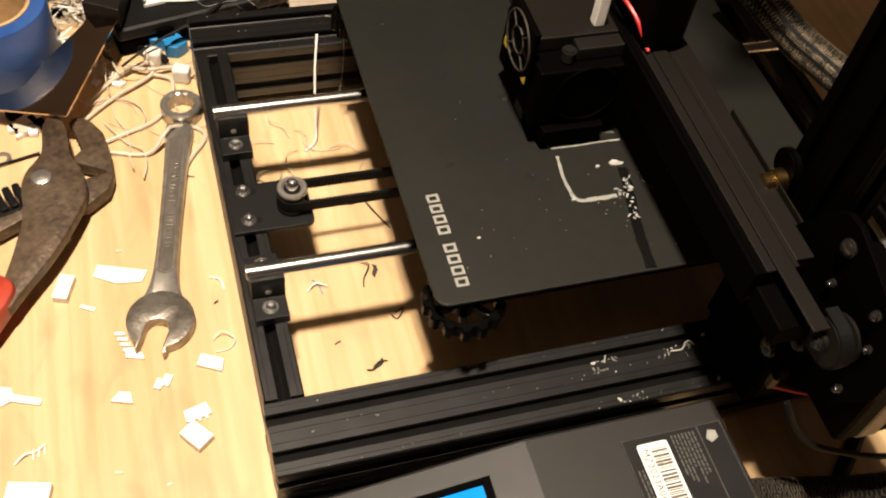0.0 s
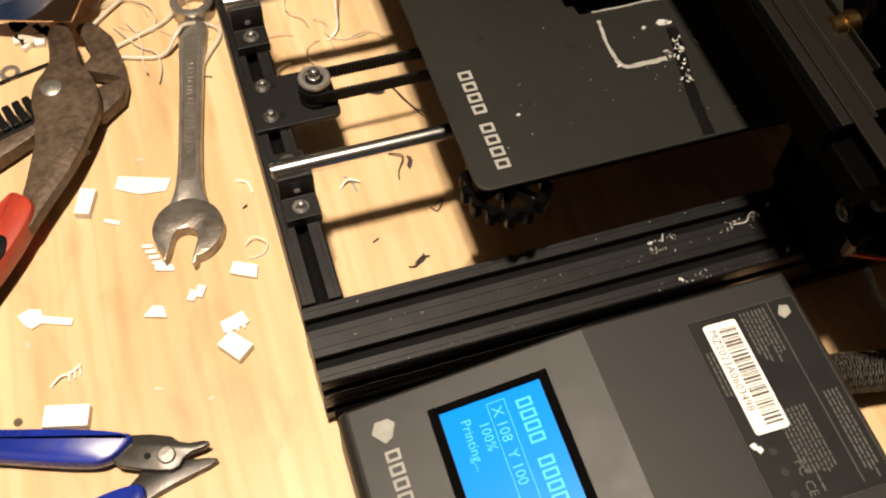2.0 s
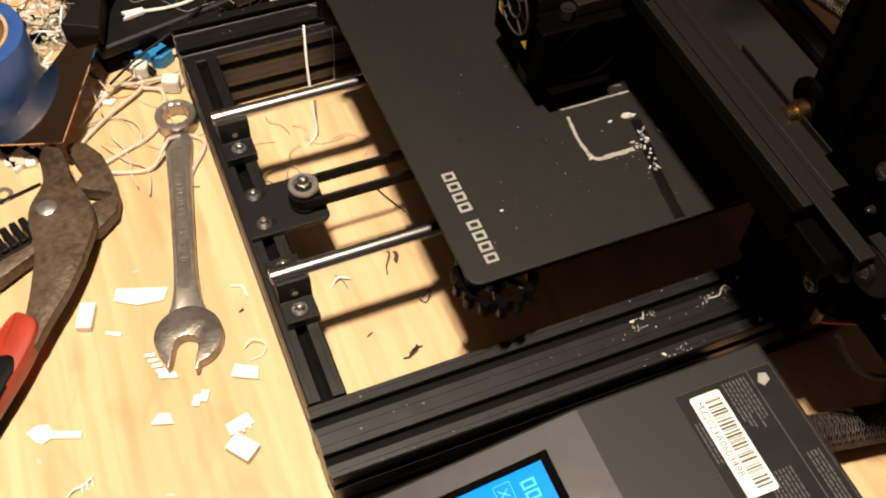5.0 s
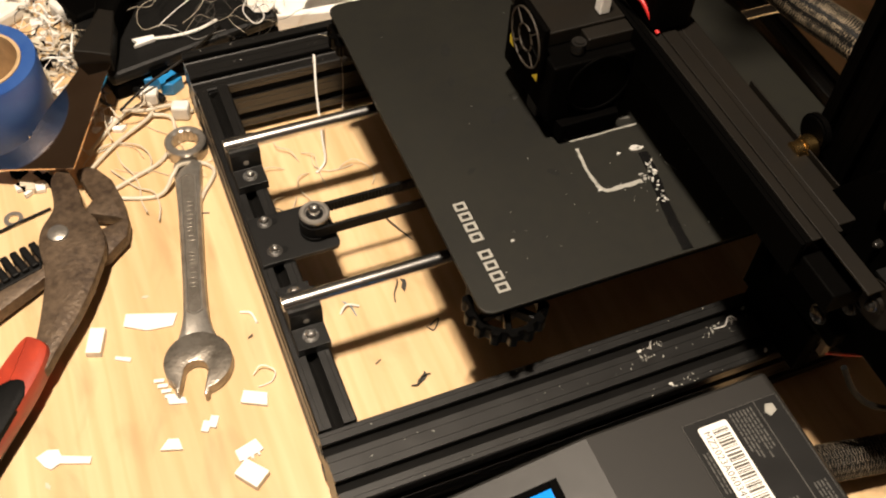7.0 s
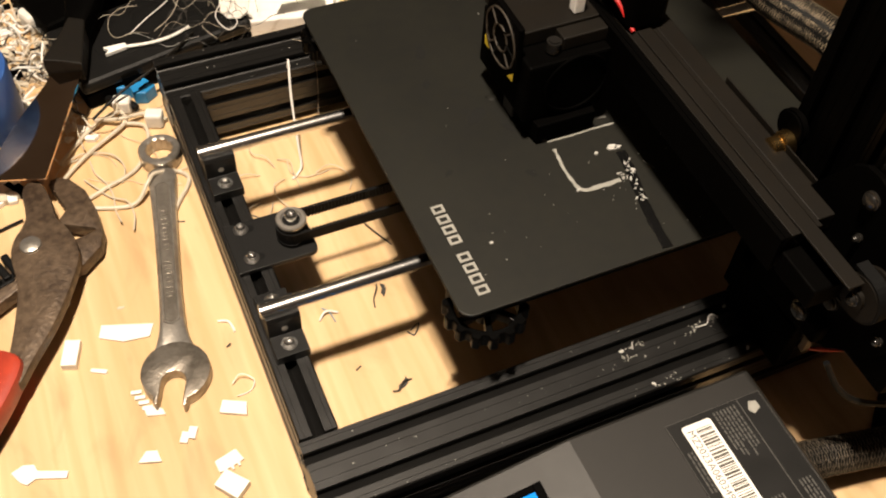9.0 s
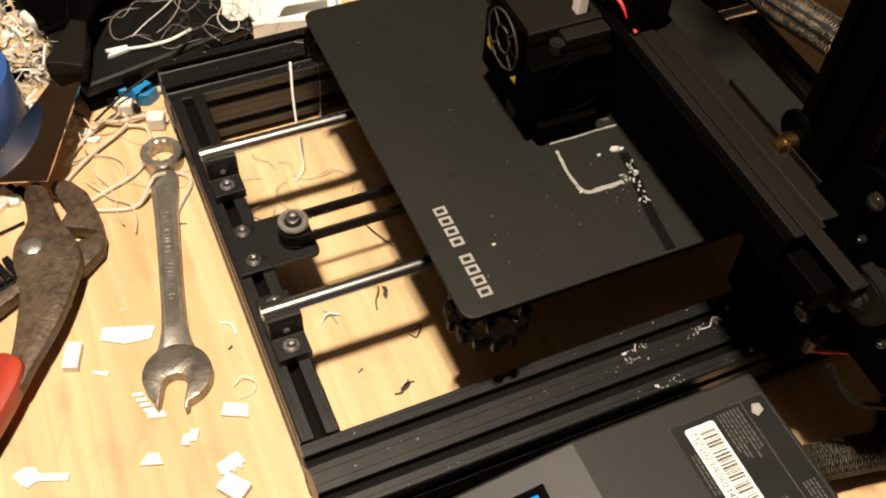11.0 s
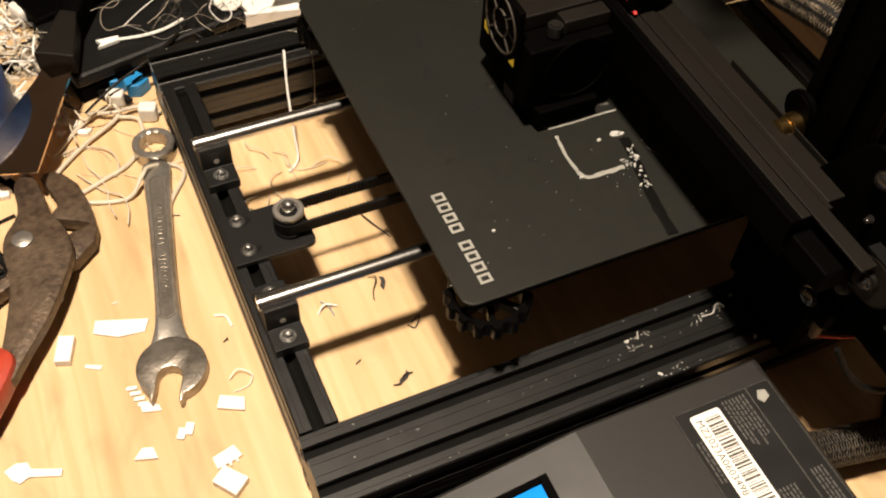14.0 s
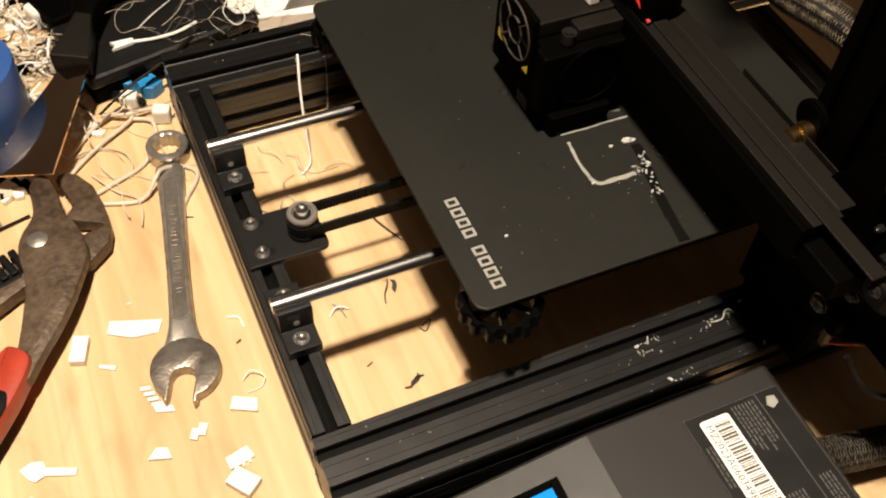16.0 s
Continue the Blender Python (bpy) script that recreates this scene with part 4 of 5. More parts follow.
for a, b in zip(rings, rings[1:] + rings[:1]):
    for k in range(seg):
        bm.faces.new((a[k], a[(k + 1) % seg], b[(k + 1) % seg], b[k]))
part("ring_end", bm, STEEL, wrench, "twelve-point steel ring", True)

# slip-joint pliers
pliers = empty("pliers", "rusty brown slip-joint pliers with red vinyl grip", "pliers", Matrix.Translation((-0.0985, 0.2300, 0)))
upper = mm([(0.7, 43), (1.0, 23), (-2, 15), (-9.5, 6), (-13, -6), (-11.5, -24), (-14.5, -41), (-22.6, -70), (-31, -88), (-22, -94), (-13.9, -81), (5, -57), (22, -25), (24.9, -13), (22.1, 3.7), (15.8, 15), (16.8, 27), (13.5, 47), (8, 50)])
part("upper_arm", slab(soften(upper, 2), 0.0125, 0.0205, 0.0012), RUSTY, pliers, "", True)
lower = mm([(17.3, 53), (23, 54), (29, 50), (36, 38), (39.2, 20), (39.2, 1), (35.9, -9.3), (23, -20), (0, -22), (-14, -24), (-41, -39), (-60, -50), (-62, -26), (-37, -13), (-12, -4), (10, 5), (22, 1), (36, 4), (35, 6), (17.3, 16), (17, 20), (22.4, 26)])
part("lower_arm", slab(lower, 0.003, 0.0122, 0.001), RUSTY, pliers, "", True)
bm = bmesh.new()
for k in range(9):
    x, y = 14.2 + 0.9 * k, 50 - 3.2 * k
    box((x + 2.2) * MM, (y - 1) * MM, 0.0035, (x + 4.0) * MM, (y + 0.8) * MM, 0.0118, 0.0002, bm=bm)
part("jaw_teeth", bm, RUSTY, pliers)
part("rivet", lathe([(0.0062, 0.0205), (0.0058, 0.0216), (0.004, 0.0224), (0.0001, 0.0227)], 28), STEEL, pliers, "polished steel rivet", True).location = (-0.0005, -0.0015, 0)
grip = soften(mm([(-28.8, -68), (-24, -69), (-16.5, -77), (-18.3, -86), (-29, -103), (-49, -128), (-75, -160), (-92, -148), (-62, -108), (-40, -80)]), 2)
part("red_grip", slab(grip, 0.009, 0.0245, 0.0035), RED_GRIP, pliers, "translucent red vinyl grip", True)
grip = soften(mm([(-36, -92), (-27, -99), (-49, -128), (-75, -160), (-92, -148), (-66, -116), (-47, -95)]), 1)
part("grip_tail", slab(grip, 0.0085, 0.0252, 0.003), RUBBER, pliers, "black end of the grip", True)
track = part("second_handle", slab(mm([(-12, -10), (-14, -17), (-70, -36), (-70, -30)]), 0.004, 0.013, 0.001), RUBBER, pliers, "dark ribbed second handle")
for k in range(9):
    t = k / 9
    a = Vector((-14 - 50 * t, -6 - 16 * t, 0)) * MM
    bm = box(-0.0022, -0.0085, 0.001, 0.0022, 0.0085, 0.0155, 0.001)
    bm.transform(Matrix.Translation(a) @ pose(0, 0, 0, 0, 0, 20))
    part("rib", bm, RUBBER, track)

# flush cutters
nip = empty("flush_cutters", "small flush cutters with glossy blue grips", "cutters", Matrix.Translation((-0.0747, 0.0026, 0)))
part("blade_arm", slab(soften(mm([(-26, 18), (2, 10.6), (8, 3.5), (19.5, 2.3), (19.6, -0.6), (8.5, -1.4), (3.4, -8.3), (-8, -4.9), (-26, 3.4)]), 1), 0.005, 0.0092, 0.0006), GUNMETAL, nip, "dark grey steel blade", True)
part("blade_arm", slab(soften(mm([(-4, 8), (4, -2), (21.6, -5.4), (21.4, -8), (4, -11.8), (-9.8, -15.5), (-26, -22), (-30, -13), (-14, -4.5)]), 1), 0.0012, 0.0049, 0.0006), GUNMETAL, nip, "dark grey steel blade", True)
part("pivot", lathe([(0.0042, 0.0092), (0.0042, 0.0100), (0.0035, 0.0106), (0.0001, 0.0107)], 24), STEEL, nip, "", True)
# Black disc on the uncut blade, painted as the shade inside a small hole.
part("pin_hole_dark_disc", cyl((-0.0085, 0.0022, 0.0093), (-0.0085, 0.0022, 0.0095), 0.0016, seg=14), RUBBER, nip)
part("grip", slab(soften(mm([(-12.4, 14.5), (-14, 11), (-25.6, 3.2), (-39, 6), (-73, 19), (-110, 34), (-113, 46), (-72, 35), (-32, 23)]), 2), 0.0022, 0.0125, 0.003), BLUE_GRIP, nip, "", True)
part("grip", slab(soften(mm([(-12, -9), (-12, -18), (-24, -29), (-48, -52), (-70, -72), (-78, -62), (-58, -36), (-38, -10.5), (-24, -8.5)]), 2), 0.0006, 0.0105, 0.003), BLUE_GRIP, nip, "", True)

# roll of tape
tape = empty("tape_roll", "roll of blue masking tape lying on its side", "tape", Matrix.Translation((-0.1230, 0.3600, 0.0002)))
part("tape", lathe([(0.0285, 0), (0.0372, 0), (0.0378, 0.002), (0.0378, 0.0455), (0.0372, 0.0475), (0.0285, 0.0475), (0.0285, 0)], 64), BLUE_TAPE, tape, "", True)
part("core", lathe([(0.0262, 0.0008), (0.0284, 0.0008), (0.0284, 0.0482), (0.0262, 0.0482), (0.0262, 0.0008)], 64), CARD, tape, "brown cardboard core", True)

# putty knife on the pliers
knife = empty("putty_knife", "putty knife with black handle and bright blade", "putty knife", Matrix.Translation((-0.1, 0.3, 0.0)))
bm = slab(mm([(-38, 0), (18.6, -29.3), (57.0, 47), (38, 57), (33, 50), (26, 43), (13, 30.5), (3, 19), (-5, 8.5), (-16, 5), (-32, 5.5)]), 0.0, 0.0011)
TILT = Matrix.Translation((0.0085, -0.022, 0.0262)) @ pose(0, 0, 0, 0, 0, 26) @ pose(0, 0, 0, 4, -3, 0) @ pose(0, 0, 0, 0, 0, -26) @ Matrix.Translation((-0.0085, 0.022, 0))
EDGE = Matrix.Translation((0.0186, -0.0293, 0))
bm.transform(EDGE @ Matrix.Rotation(radians(-13), 4, Vector((0.409, 0.913, 0))) @ EDGE.inverted())
bm.transform(TILT)
part("blade", bm, MIRROR, knife, "bright steel blade")
bm = slab(soften(mm([(53, 84), (66, 77), (69, 84), (84, 110), (97, 140), (76, 152), (62, 118), (57, 92)]), 1), -0.0065, 0.0085, 0.002)
bm.transform(TILT)
part("handle", bm, PLASTIC, knife, "black plastic handle", True)
bm = slab(mm([(35.5, 58.5), (46.5, 53.5), (58, 47), (63.5, 66), (68.5, 86), (59, 91.5), (48, 75)]), -0.0070, 0.0088, 0.0010)
bm.transform(TILT)
part("collar", bm, GANTRY, knife, "dull dark collar below the handle")

# white printed offcuts
SCRAPS = [
    ("long_offcut", [(-15, 4.5), (14, 5.5), (13, -3), (-1, -6.5), (-15, -4.0)], 1.2, (-0.0624, 0.1639), -21),
    ("block_offcut", [(-4.2, 8.2), (4.2, 8.2), (4.2, -8.2), (-4.2, -8.2)], 5.0, (-0.0936, 0.1590), -20),
    ("sliver_offcut", [(-4.5, 1.2), (4.5, 1.4), (4.5, -1.4), (-4.5, -1.0)], 1.0, (-0.0821, 0.1444), -28),
    ("wedge_offcut", [(-6, -3), (6, -3), (3.2, 3.4), (-2.4, 3.4)], 2.0, (-0.0683, 0.0829), -18),
    ("step_offcut", [(-3.6, -5), (0.6, -5), (0.6, -2), (4, -2), (4, 5), (-0.5, 5), (-0.5, 1.5), (-3.6, 1.5)], 1.6, (-0.0471, 0.0883), -28),
    ("comb_offcut", [(-7, -3.5), (-4.4, -3.8), (-4.4, -5.6), (-3, -5.6), (-3, -3.8), (-0.8, -3.8), (-0.8, -5.6), (0.6, -5.6), (0.6, -3.8), (2.8, -3.8), (2.8, -5.6), (4.2, -5.6), (4.2, -3.8), (7, -3.5), (6, 4), (-6.4, 3.5)], 1.6, (-0.0318, 0.0660), 12),
    ("square_offcut", [(-7.6, 5), (7, 5.6), (7, -5.2), (-7.6, -5)], 5.0, (-0.0338, 0.0512), -52),
    ("slab_offcut", [(-7.2, 4), (6, 4.2), (7.6, -3.4), (-7.2, -3.6)], 2.2, (-0.0206, 0.0944), -28),
    ("chip_offcut", [(-2.6, 3), (2.6, 3.2), (2.8, -3), (-2.6, -2.6)], 2.0, (-0.0915, 0.1950), -50),
    ("thick_offcut", [(-10.5, 5.5), (10.5, 5.5), (10.5, -5.5), (-10.5, -5.5)], 5.5, (-0.1170, 0.0375), -14),
    ("arrow_offcut", [(-14, 0.5), (-9, 5), (-3.5, 5.5), (-1, 2), (14.5, 2), (14.5, -2), (-1, -2.4), (-4.5, -6), (-8.5, -4.5)], 1.4, (-0.1225, 0.0948), -22),
    ("flat_offcut", [(-6, 2), (-3, 3), (4, 1.6), (6, -2), (-4, -2.6)], 1.2, (-0.0600, 0.1085), -20),
]
for name, pts, h, at, turn in SCRAPS:
    ob = link("plastic_offcut", slab(mm(pts), 0, h * MM, 0.0003), WHITE)
    ob.matrix_world = Matrix.Translation((*at, 0.0002)) @ pose(0, 0, 0, 0, 0, turn)
    tagged(ob, "white plastic %s trimmed from a print" % name.replace("_", " "), "plastic scrap", "white offcuts on the table")
for k in range(5):
    ob = link("plastic_rib", box(-0.0028, -0.0011, 0, 0.0028, 0.0011, 0.0014, 0.0002), WHITE)
    ob.matrix_world = Matrix.Translation((-0.0665 + 0.0012 * k, 0.1235 - 0.0038 * k, 0.0002)) @ pose(0, 0, 0, 0, 0, -12)
    tagged(ob, "small white plastic rib beside the wrench", "plastic scrap", "white ribs beside the wrench")


def strand(name, pts, r, mat, label, category="wire", group=""):
    return tagged(link(name, tube(pts, r, 8), mat, True), label, category, group)


# strands and shavings
strand("plastic_string", [(-0.0175, 0.109, 0.002), (-0.012, 0.112, 0.004), (-0.006, 0.107, 0.003), (-0.009, 0.102, 0.001), (-0.017, 0.101, 0.001)], 0.0003, WHITE, "thin curled white plastic string", "string")
strand("plastic_string", [(-0.0135, 0.1525, 0.0006), (-0.008, 0.1495, 0.0012), (-0.0065, 0.142, 0.0006)], 0.0007, WHITE, "short white plastic string", "string")
strand("plastic_string", [(-0.1235, 0.0564, 0.0006), (-0.1185, 0.0602, 0.002), (-0.1137, 0.0612, 0.001), (-0.108, 0.064, 0.002)], 0.0006, WHITE, "forked white plastic string", "string")
for k in range(3):
    strand("plastic_string", [(-0.114 + 0.0028 * k, 0.0625 + 0.001 * k, 0.001), (-0.1145 + 0.0028 * k, 0.0570 + 0.001 * k, 0.0006)], 0.0005, WHITE, "short white plastic string", "string")
strand("white_wire", [(0.0767, 0.2905, 0.0475), (0.0765, 0.286, 0.056), (0.0725, 0.272, 0.040), (0.0695, 0.255, 0.016), (0.0680, 0.2465, 0.003), (0.060, 0.240, 0.001)], 0.00075, WHITE, "thin white wire hanging over the beam")
strand("white_wire", [(0.088, 0.315, 0.0475), (0.095, 0.30, 0.052), (0.094, 0.284, 0.04), (0.088, 0.27, 0.01)], 0.0002, CREAM, "hair-thin white strand hanging over the beam")
for k, pts in enumerate((
    [(-0.078, 0.286, 0.002), (-0.055, 0.306, 0.003), (-0.030, 0.322, 0.004), (-0.0262, 0.331, 0.004), (-0.032, 0.336, 0.004), (-0.052, 0.325, 0.003), (-0.073, 0.304, 0.002)],
    [(-0.0278, 0.325, 0.003), (-0.016, 0.318, 0.003), (-0.018, 0.300, 0.003), (-0.030, 0.283, 0.002), (-0.050, 0.274, 0.002), (-0.0637, 0.2682, 0.002)],
    [(-0.066, 0.262, 0.002), (-0.0384, 0.2541, 0.002), (-0.026, 0.262, 0.0095), (-0.020, 0.268, 0.0095), (-0.006, 0.272, 0.002), (-0.001, 0.262, 0.002), (-0.012, 0.246, 0.002), (-0.018, 0.236, 0.002)],
    [(-0.045, 0.335, 0.003), (-0.03, 0.327, 0.006), (-0.012, 0.328, 0.004), (-0.001, 0.319, 0.003)],
)):
    strand("white_wire", pts, 0.0013, CREAM, "limp cream-white wire looping on the table", group="wires beside the wrench")
for k in range(10):
    rnd = random.Random(60 + k)
    x, y = -0.085 + rnd.uniform(-0.01, 0.07), 0.27 + rnd.uniform(0, 0.055)
    pts = [(x, y, 0.0015)]
    d = rnd.uniform(0, 6.28)
    for i in range(5):
        d += rnd.uniform(-0.8, 0.8)
        pts.append((pts[-1][0] + 0.012 * math.cos(d), pts[-1][1] + 0.012 * math.sin(d), 0.001 + rnd.uniform(0, 0.003)))
    strand("white_wire", pts, rnd.choice((0.0002, 0.0003, 0.0005)), CREAM, "stray white wire end on the table", group="wires beside the wrench")
SHAVE = material("grey_shaving", (0.035, 0.032, 0.028), 0.5)
for pts in ([(0.075, 0.193, 0.0006), (0.080, 0.192, 0.004), (0.085, 0.195, 0.002)], [(0.087, 0.196, 0.001), (0.092, 0.182, 0.002), (0.099, 0.168, 0.0006)], [(0.062, 0.0725, 0.0006), (0.0655, 0.0715, 0.002), (0.069, 0.075, 0.003), (0.0745, 0.076, 0.0006)], [(0.048, 0.0925, 0.0006), (0.0515, 0.0942, 0.0006)], [(0.073, 0.128, 0.0006), (0.0745, 0.134, 0.001), (0.079, 0.142, 0.003), (0.072, 0.147, 0.001)], [(0.086, 0.106, 0.0006), (0.092, 0.108, 0.002), (0.087, 0.102, 0.001), (0.084, 0.106, 0.0006)], [(0.02, 0.222, 0.001), (0.028, 0.217, 0.004), (0.035, 0.21, 0.001)], [(-0.0137, 0.1336, 0.0006), (-0.011, 0.1345, 0.002)], [(-0.02, 0.234, 0.0006), (-0.012, 0.231, 0.0006)]):
    strand("plastic_shaving", pts, 0.00042, SHAVE, "dark curled plastic shaving on the table", "shaving", "dark shavings")
for x, y, turn in ((0.069, 0.0745, 30), (0.0785, 0.1925, -10), (0.082, 0.138, 70)):
    ob = link("plastic_flake", slab(mm([(-5, -0.4), (-2, 1.6), (1.5, 0.9), (4.6, 2.4), (4.0, -0.6), (1, -1.6), (-2, -1.2)]), 0, 0.0006, 0.0001), SHAVE)
    ob.matrix_world = Matrix.Translation((x, y, 0.0003)) @ pose(0, 0, 0, 0, 0, turn)
    tagged(ob, "dark torn plastic flake on the table", "plastic scrap", "dark flakes")
strand("plastic_shaving", [(0.044, 0.139, 0.0006), (0.047, 0.134, 0.002), (0.0485, 0.127, 0.0006)], 0.0004, PALE_BLUE, "pale blue plastic shaving on the table", "shaving")
strand("plastic_string", [(0.040, 0.131, 0.0006), (0.045, 0.1345, 0.003), (0.052, 0.1325, 0.001)], 0.0006, WHITE, "white plastic string under the rod", "string")
for k in range(8):
    rnd = random.Random(90 + k)
    x, y = 0.03 + rnd.uniform(0, 0.06), 0.222 + rnd.uniform(0, 0.035)
    pts = [(x, y, 0.001)]
    d = rnd.uniform(0, 6.28)
    for i in range(4):
        d += rnd.uniform(-0.9, 0.9)
        pts.append((pts[-1][0] + 0.009 * math.cos(d), pts[-1][1] + 0.009 * math.sin(d), 0.001 + rnd.uniform(0, 0.004)))
    strand("plastic_string", pts, 0.0003, CREAM, "hair-thin plastic string inside the frame", "string", "strings inside the frame")

# crumbs along the frame
rnd = random.Random(33)
bm = bmesh.new()
for k in range(64):
    x = rnd.uniform(0.01, 0.24) if k < 40 else rnd.gauss(0.185, 0.03)
    y = rnd.choice((0.0025, 0.02, 0.0215, 0.0365)) + rnd.uniform(-0.002, 0.002)
    if k % 6 == 0:
        x, y = rnd.uniform(0.01, 0.09), 0.2905 + rnd.choice((0.003, 0.02, 0.037))
    if not 0.005 < x < 0.237:
        continue
    r = rnd.uniform(0.00018, 0.00045) * (1.6 if 0.165 < x < 0.19 else 1)
    join(bm, slab([(r * rnd.uniform(0.6, 1.6) * math.cos(a), r * rnd.uniform(0.5, 1.2) * math.sin(a)) for a in (0, 1.2, 2.4, 3.6, 4.8)], 0, r * 0.8), Matrix.Translation((x, y, ZS)) @ pose(0, 0, 0, 0, 0, rnd.uniform(0, 90)))
for cx, cy, sx, n in ((0.171, 0.0215, 0.004, 12), (0.178, 0.0265, 0.003, 12), (0.217, 0.0255, 0.004, 10), (0.2265, 0.0262, 0.003, 9), (0.186, 0.0035, 0.007, 4)):
    for k in range(n):
        r = rnd.uniform(0.0003, 0.0011)
        join(bm, slab([(r * rnd.uniform(0.5, 1.5) * math.cos(a), 0.4 * r * rnd.uniform(0.4, 1.5) * math.sin(a)) for a in (0, 0.9, 2.1, 3.2, 4.5)], 0, 0.0003), Matrix.Translation((cx + rnd.gauss(0, sx), cy + rnd.gauss(0, 0.0012), ZS + 0.0003)) @ pose(0, 0, 0, rnd.uniform(-25, 25), 0, rnd.uniform(0, 180)))
tagged(link("plastic_dust", bm, PALE), "pale plastic dust scattered on the frame", "dust", kind="stuff")
strand("plastic_string", [(0.214, 0.0245, ZS + 0.0007), (0.2205, 0.0240, ZS + 0.001), (0.2235, 0.0270, ZS + 0.002), (0.2265, 0.0275, ZS + 0.002), (0.2285, 0.0250, ZS + 0.001)], 0.00035, CRUMB, "bent white plastic string on the beam", "string")
strand("plastic_string", [(0.176, 0.025, ZS + 0.0008), (0.1768, 0.0275, ZS + 0.0022), (0.1772, 0.0282, ZS + 0.003)], 0.00035, CRUMB, "upright white plastic string on the beam", "string")
ob = link("plastic_flake", slab(mm([(-1.3, -0.5), (0.4, -1.0), (1.6, 0.1), (0.7, 0.9), (-0.2, 0.3), (-1, 0.8)]), 0, 0.0006), CRUMB)
ob.location = (0.1700, 0.0262, ZS + 0.0002)
tagged(ob, "white plastic flake on the beam", "plastic scrap", "flakes on the beam")
copy_thing(ob, Matrix.Translation((0.2330, 0.0035, ZS + 0.0002)) @ pose(0, 0, 0, 0, 0, 50))
copy_thing(ob, Matrix.Translation((0.2360, 0.0305, ZS + 0.0002)) @ pose(0, 0, 0, 0, 0, 20))
copy_thing(ob, Matrix.Translation((0.1760, 0.0030, ZS + 0.0002)) @ pose(0, 0, 0, 0, 0, 120))

# ---- clutter behind the printer ----
flat_case = empty("black_case", "flat black plastic case behind the printer", "case", Matrix.Translation((0.008, 0.392, 0.0002)) @ pose(0, 0, 0, 0, 0, 12))
part("base", box(-0.062, -0.032, 0, 0.062, 0.032, 0.012, 0.002), PLASTIC, flat_case)
part("lid", box(-0.0625, -0.0325, 0.0122, 0.0625, 0.0325, 0.022, 0.003), POWDER, flat_case)
for x in (-0.03, 0.03):
    part("latch", box(x - 0.006, -0.0345, 0.006, x + 0.006, -0.0326, 0.017, 0.0005), PLASTIC, flat_case)
tray = empty("white_tray", "creased white plastic tray behind the frame", "tray", Matrix.Translation((0.099, 0.3915, 0.0002)) @ pose(0, 0, 0, 0, 0, -12))
part("base", box(-0.045, -0.022, 0, 0.045, 0.035, 0.002, 0.0005), WHITE, tray)
for a, b, c, d in ((-0.045, -0.022, -0.042, 0.035), (0.042, -0.022, 0.045, 0.035), (-0.042, 0.032, 0.042, 0.035), (-0.042, -0.022, 0.042, -0.019)):
    part("rim", box(a, b, 0.0021, c, d, 0.02, 0.001), WHITE, tray)
bm = slab(soften(mm([(-16, 12), (9, 12), (15, -14), (-4, -16)]), 1), 0.0, 0.0012, 0.0003)
bm.transform(Matrix.Translation((-0.030, -0.006, 0.0245)) @ pose(0, 0, 0, 6, -10, -24))
part("lid", bm, CLEAR, tray, "milky plastic lid leaning on the tray")
bm = slab(mm([(-20, -3), (18, -5), (21, 6), (-12, 8)]), 0.0, 0.0008)
bm.transform(Matrix.Translation((0.016, 0.006, 0.0225)) @ pose(0, 0, 0, -7, 5, 12))
part("crumpled_sheet", bm, WHITE, tray, "creased white sheet")
block = empty("terminal_block", "light blue wire terminal with black leads", "terminal block", Matrix.Translation((-0.0165, 0.3495, 0.0002)) @ pose(0, 0, 0, 0, 0, -18))
part("body", slab(mm([(-19, 3), (-4, 9), (8, 9), (16, 2), (10, -6), (2, -6), (0, 0), (-8, -1)]), 0, 0.010, 0.0008), LIGHT_BLUE, block)
part("lead", tube([(-0.016, -0.004, 0.004), (-0.010, -0.009, 0.007), (-0.001, -0.010, 0.005), (0.004, -0.014, 0.004)], 0.0025), RUBBER, block, "", True)
part("lead", tube([(0.006, -0.004, 0.0115), (0.012, 0.001, 0.0125), (0.018, 0.004, 0.01)], 0.0008), RUBBER, block, "", True)
for x, y in ((-0.0251, 0.3395), (-0.0085, 0.3195)):
    cap = link("wire_nut", box(-0.0058, -0.0045, 0, 0.0058, 0.0045, 0.0115, 0.0018), CLEAR)
    cap.matrix_world = Matrix.Translation((x, y, 0.0002)) @ pose(0, 0, 0, 0, 0, -20)
    tagged(cap, "milky white plastic wire nut", "wire nut", "wire nuts")
tie = empty("cable_tie", "white cable with flat connector on the black case", "cable")
part("cable", tube([(-0.012, 0.3747, 0.0235), (0.004, 0.372, 0.0242), (0.019, 0.3735, 0.0242), (0.033, 0.380, 0.0235)], 0.0011), WHITE, tie, "", True)
part("connector", slab(mm([(-26, 377), (-11, 377), (-11, 372.5), (-26, 369.5), (-23, 373)]), 0.0225, 0.0255, 0.0005), WHITE, tie)
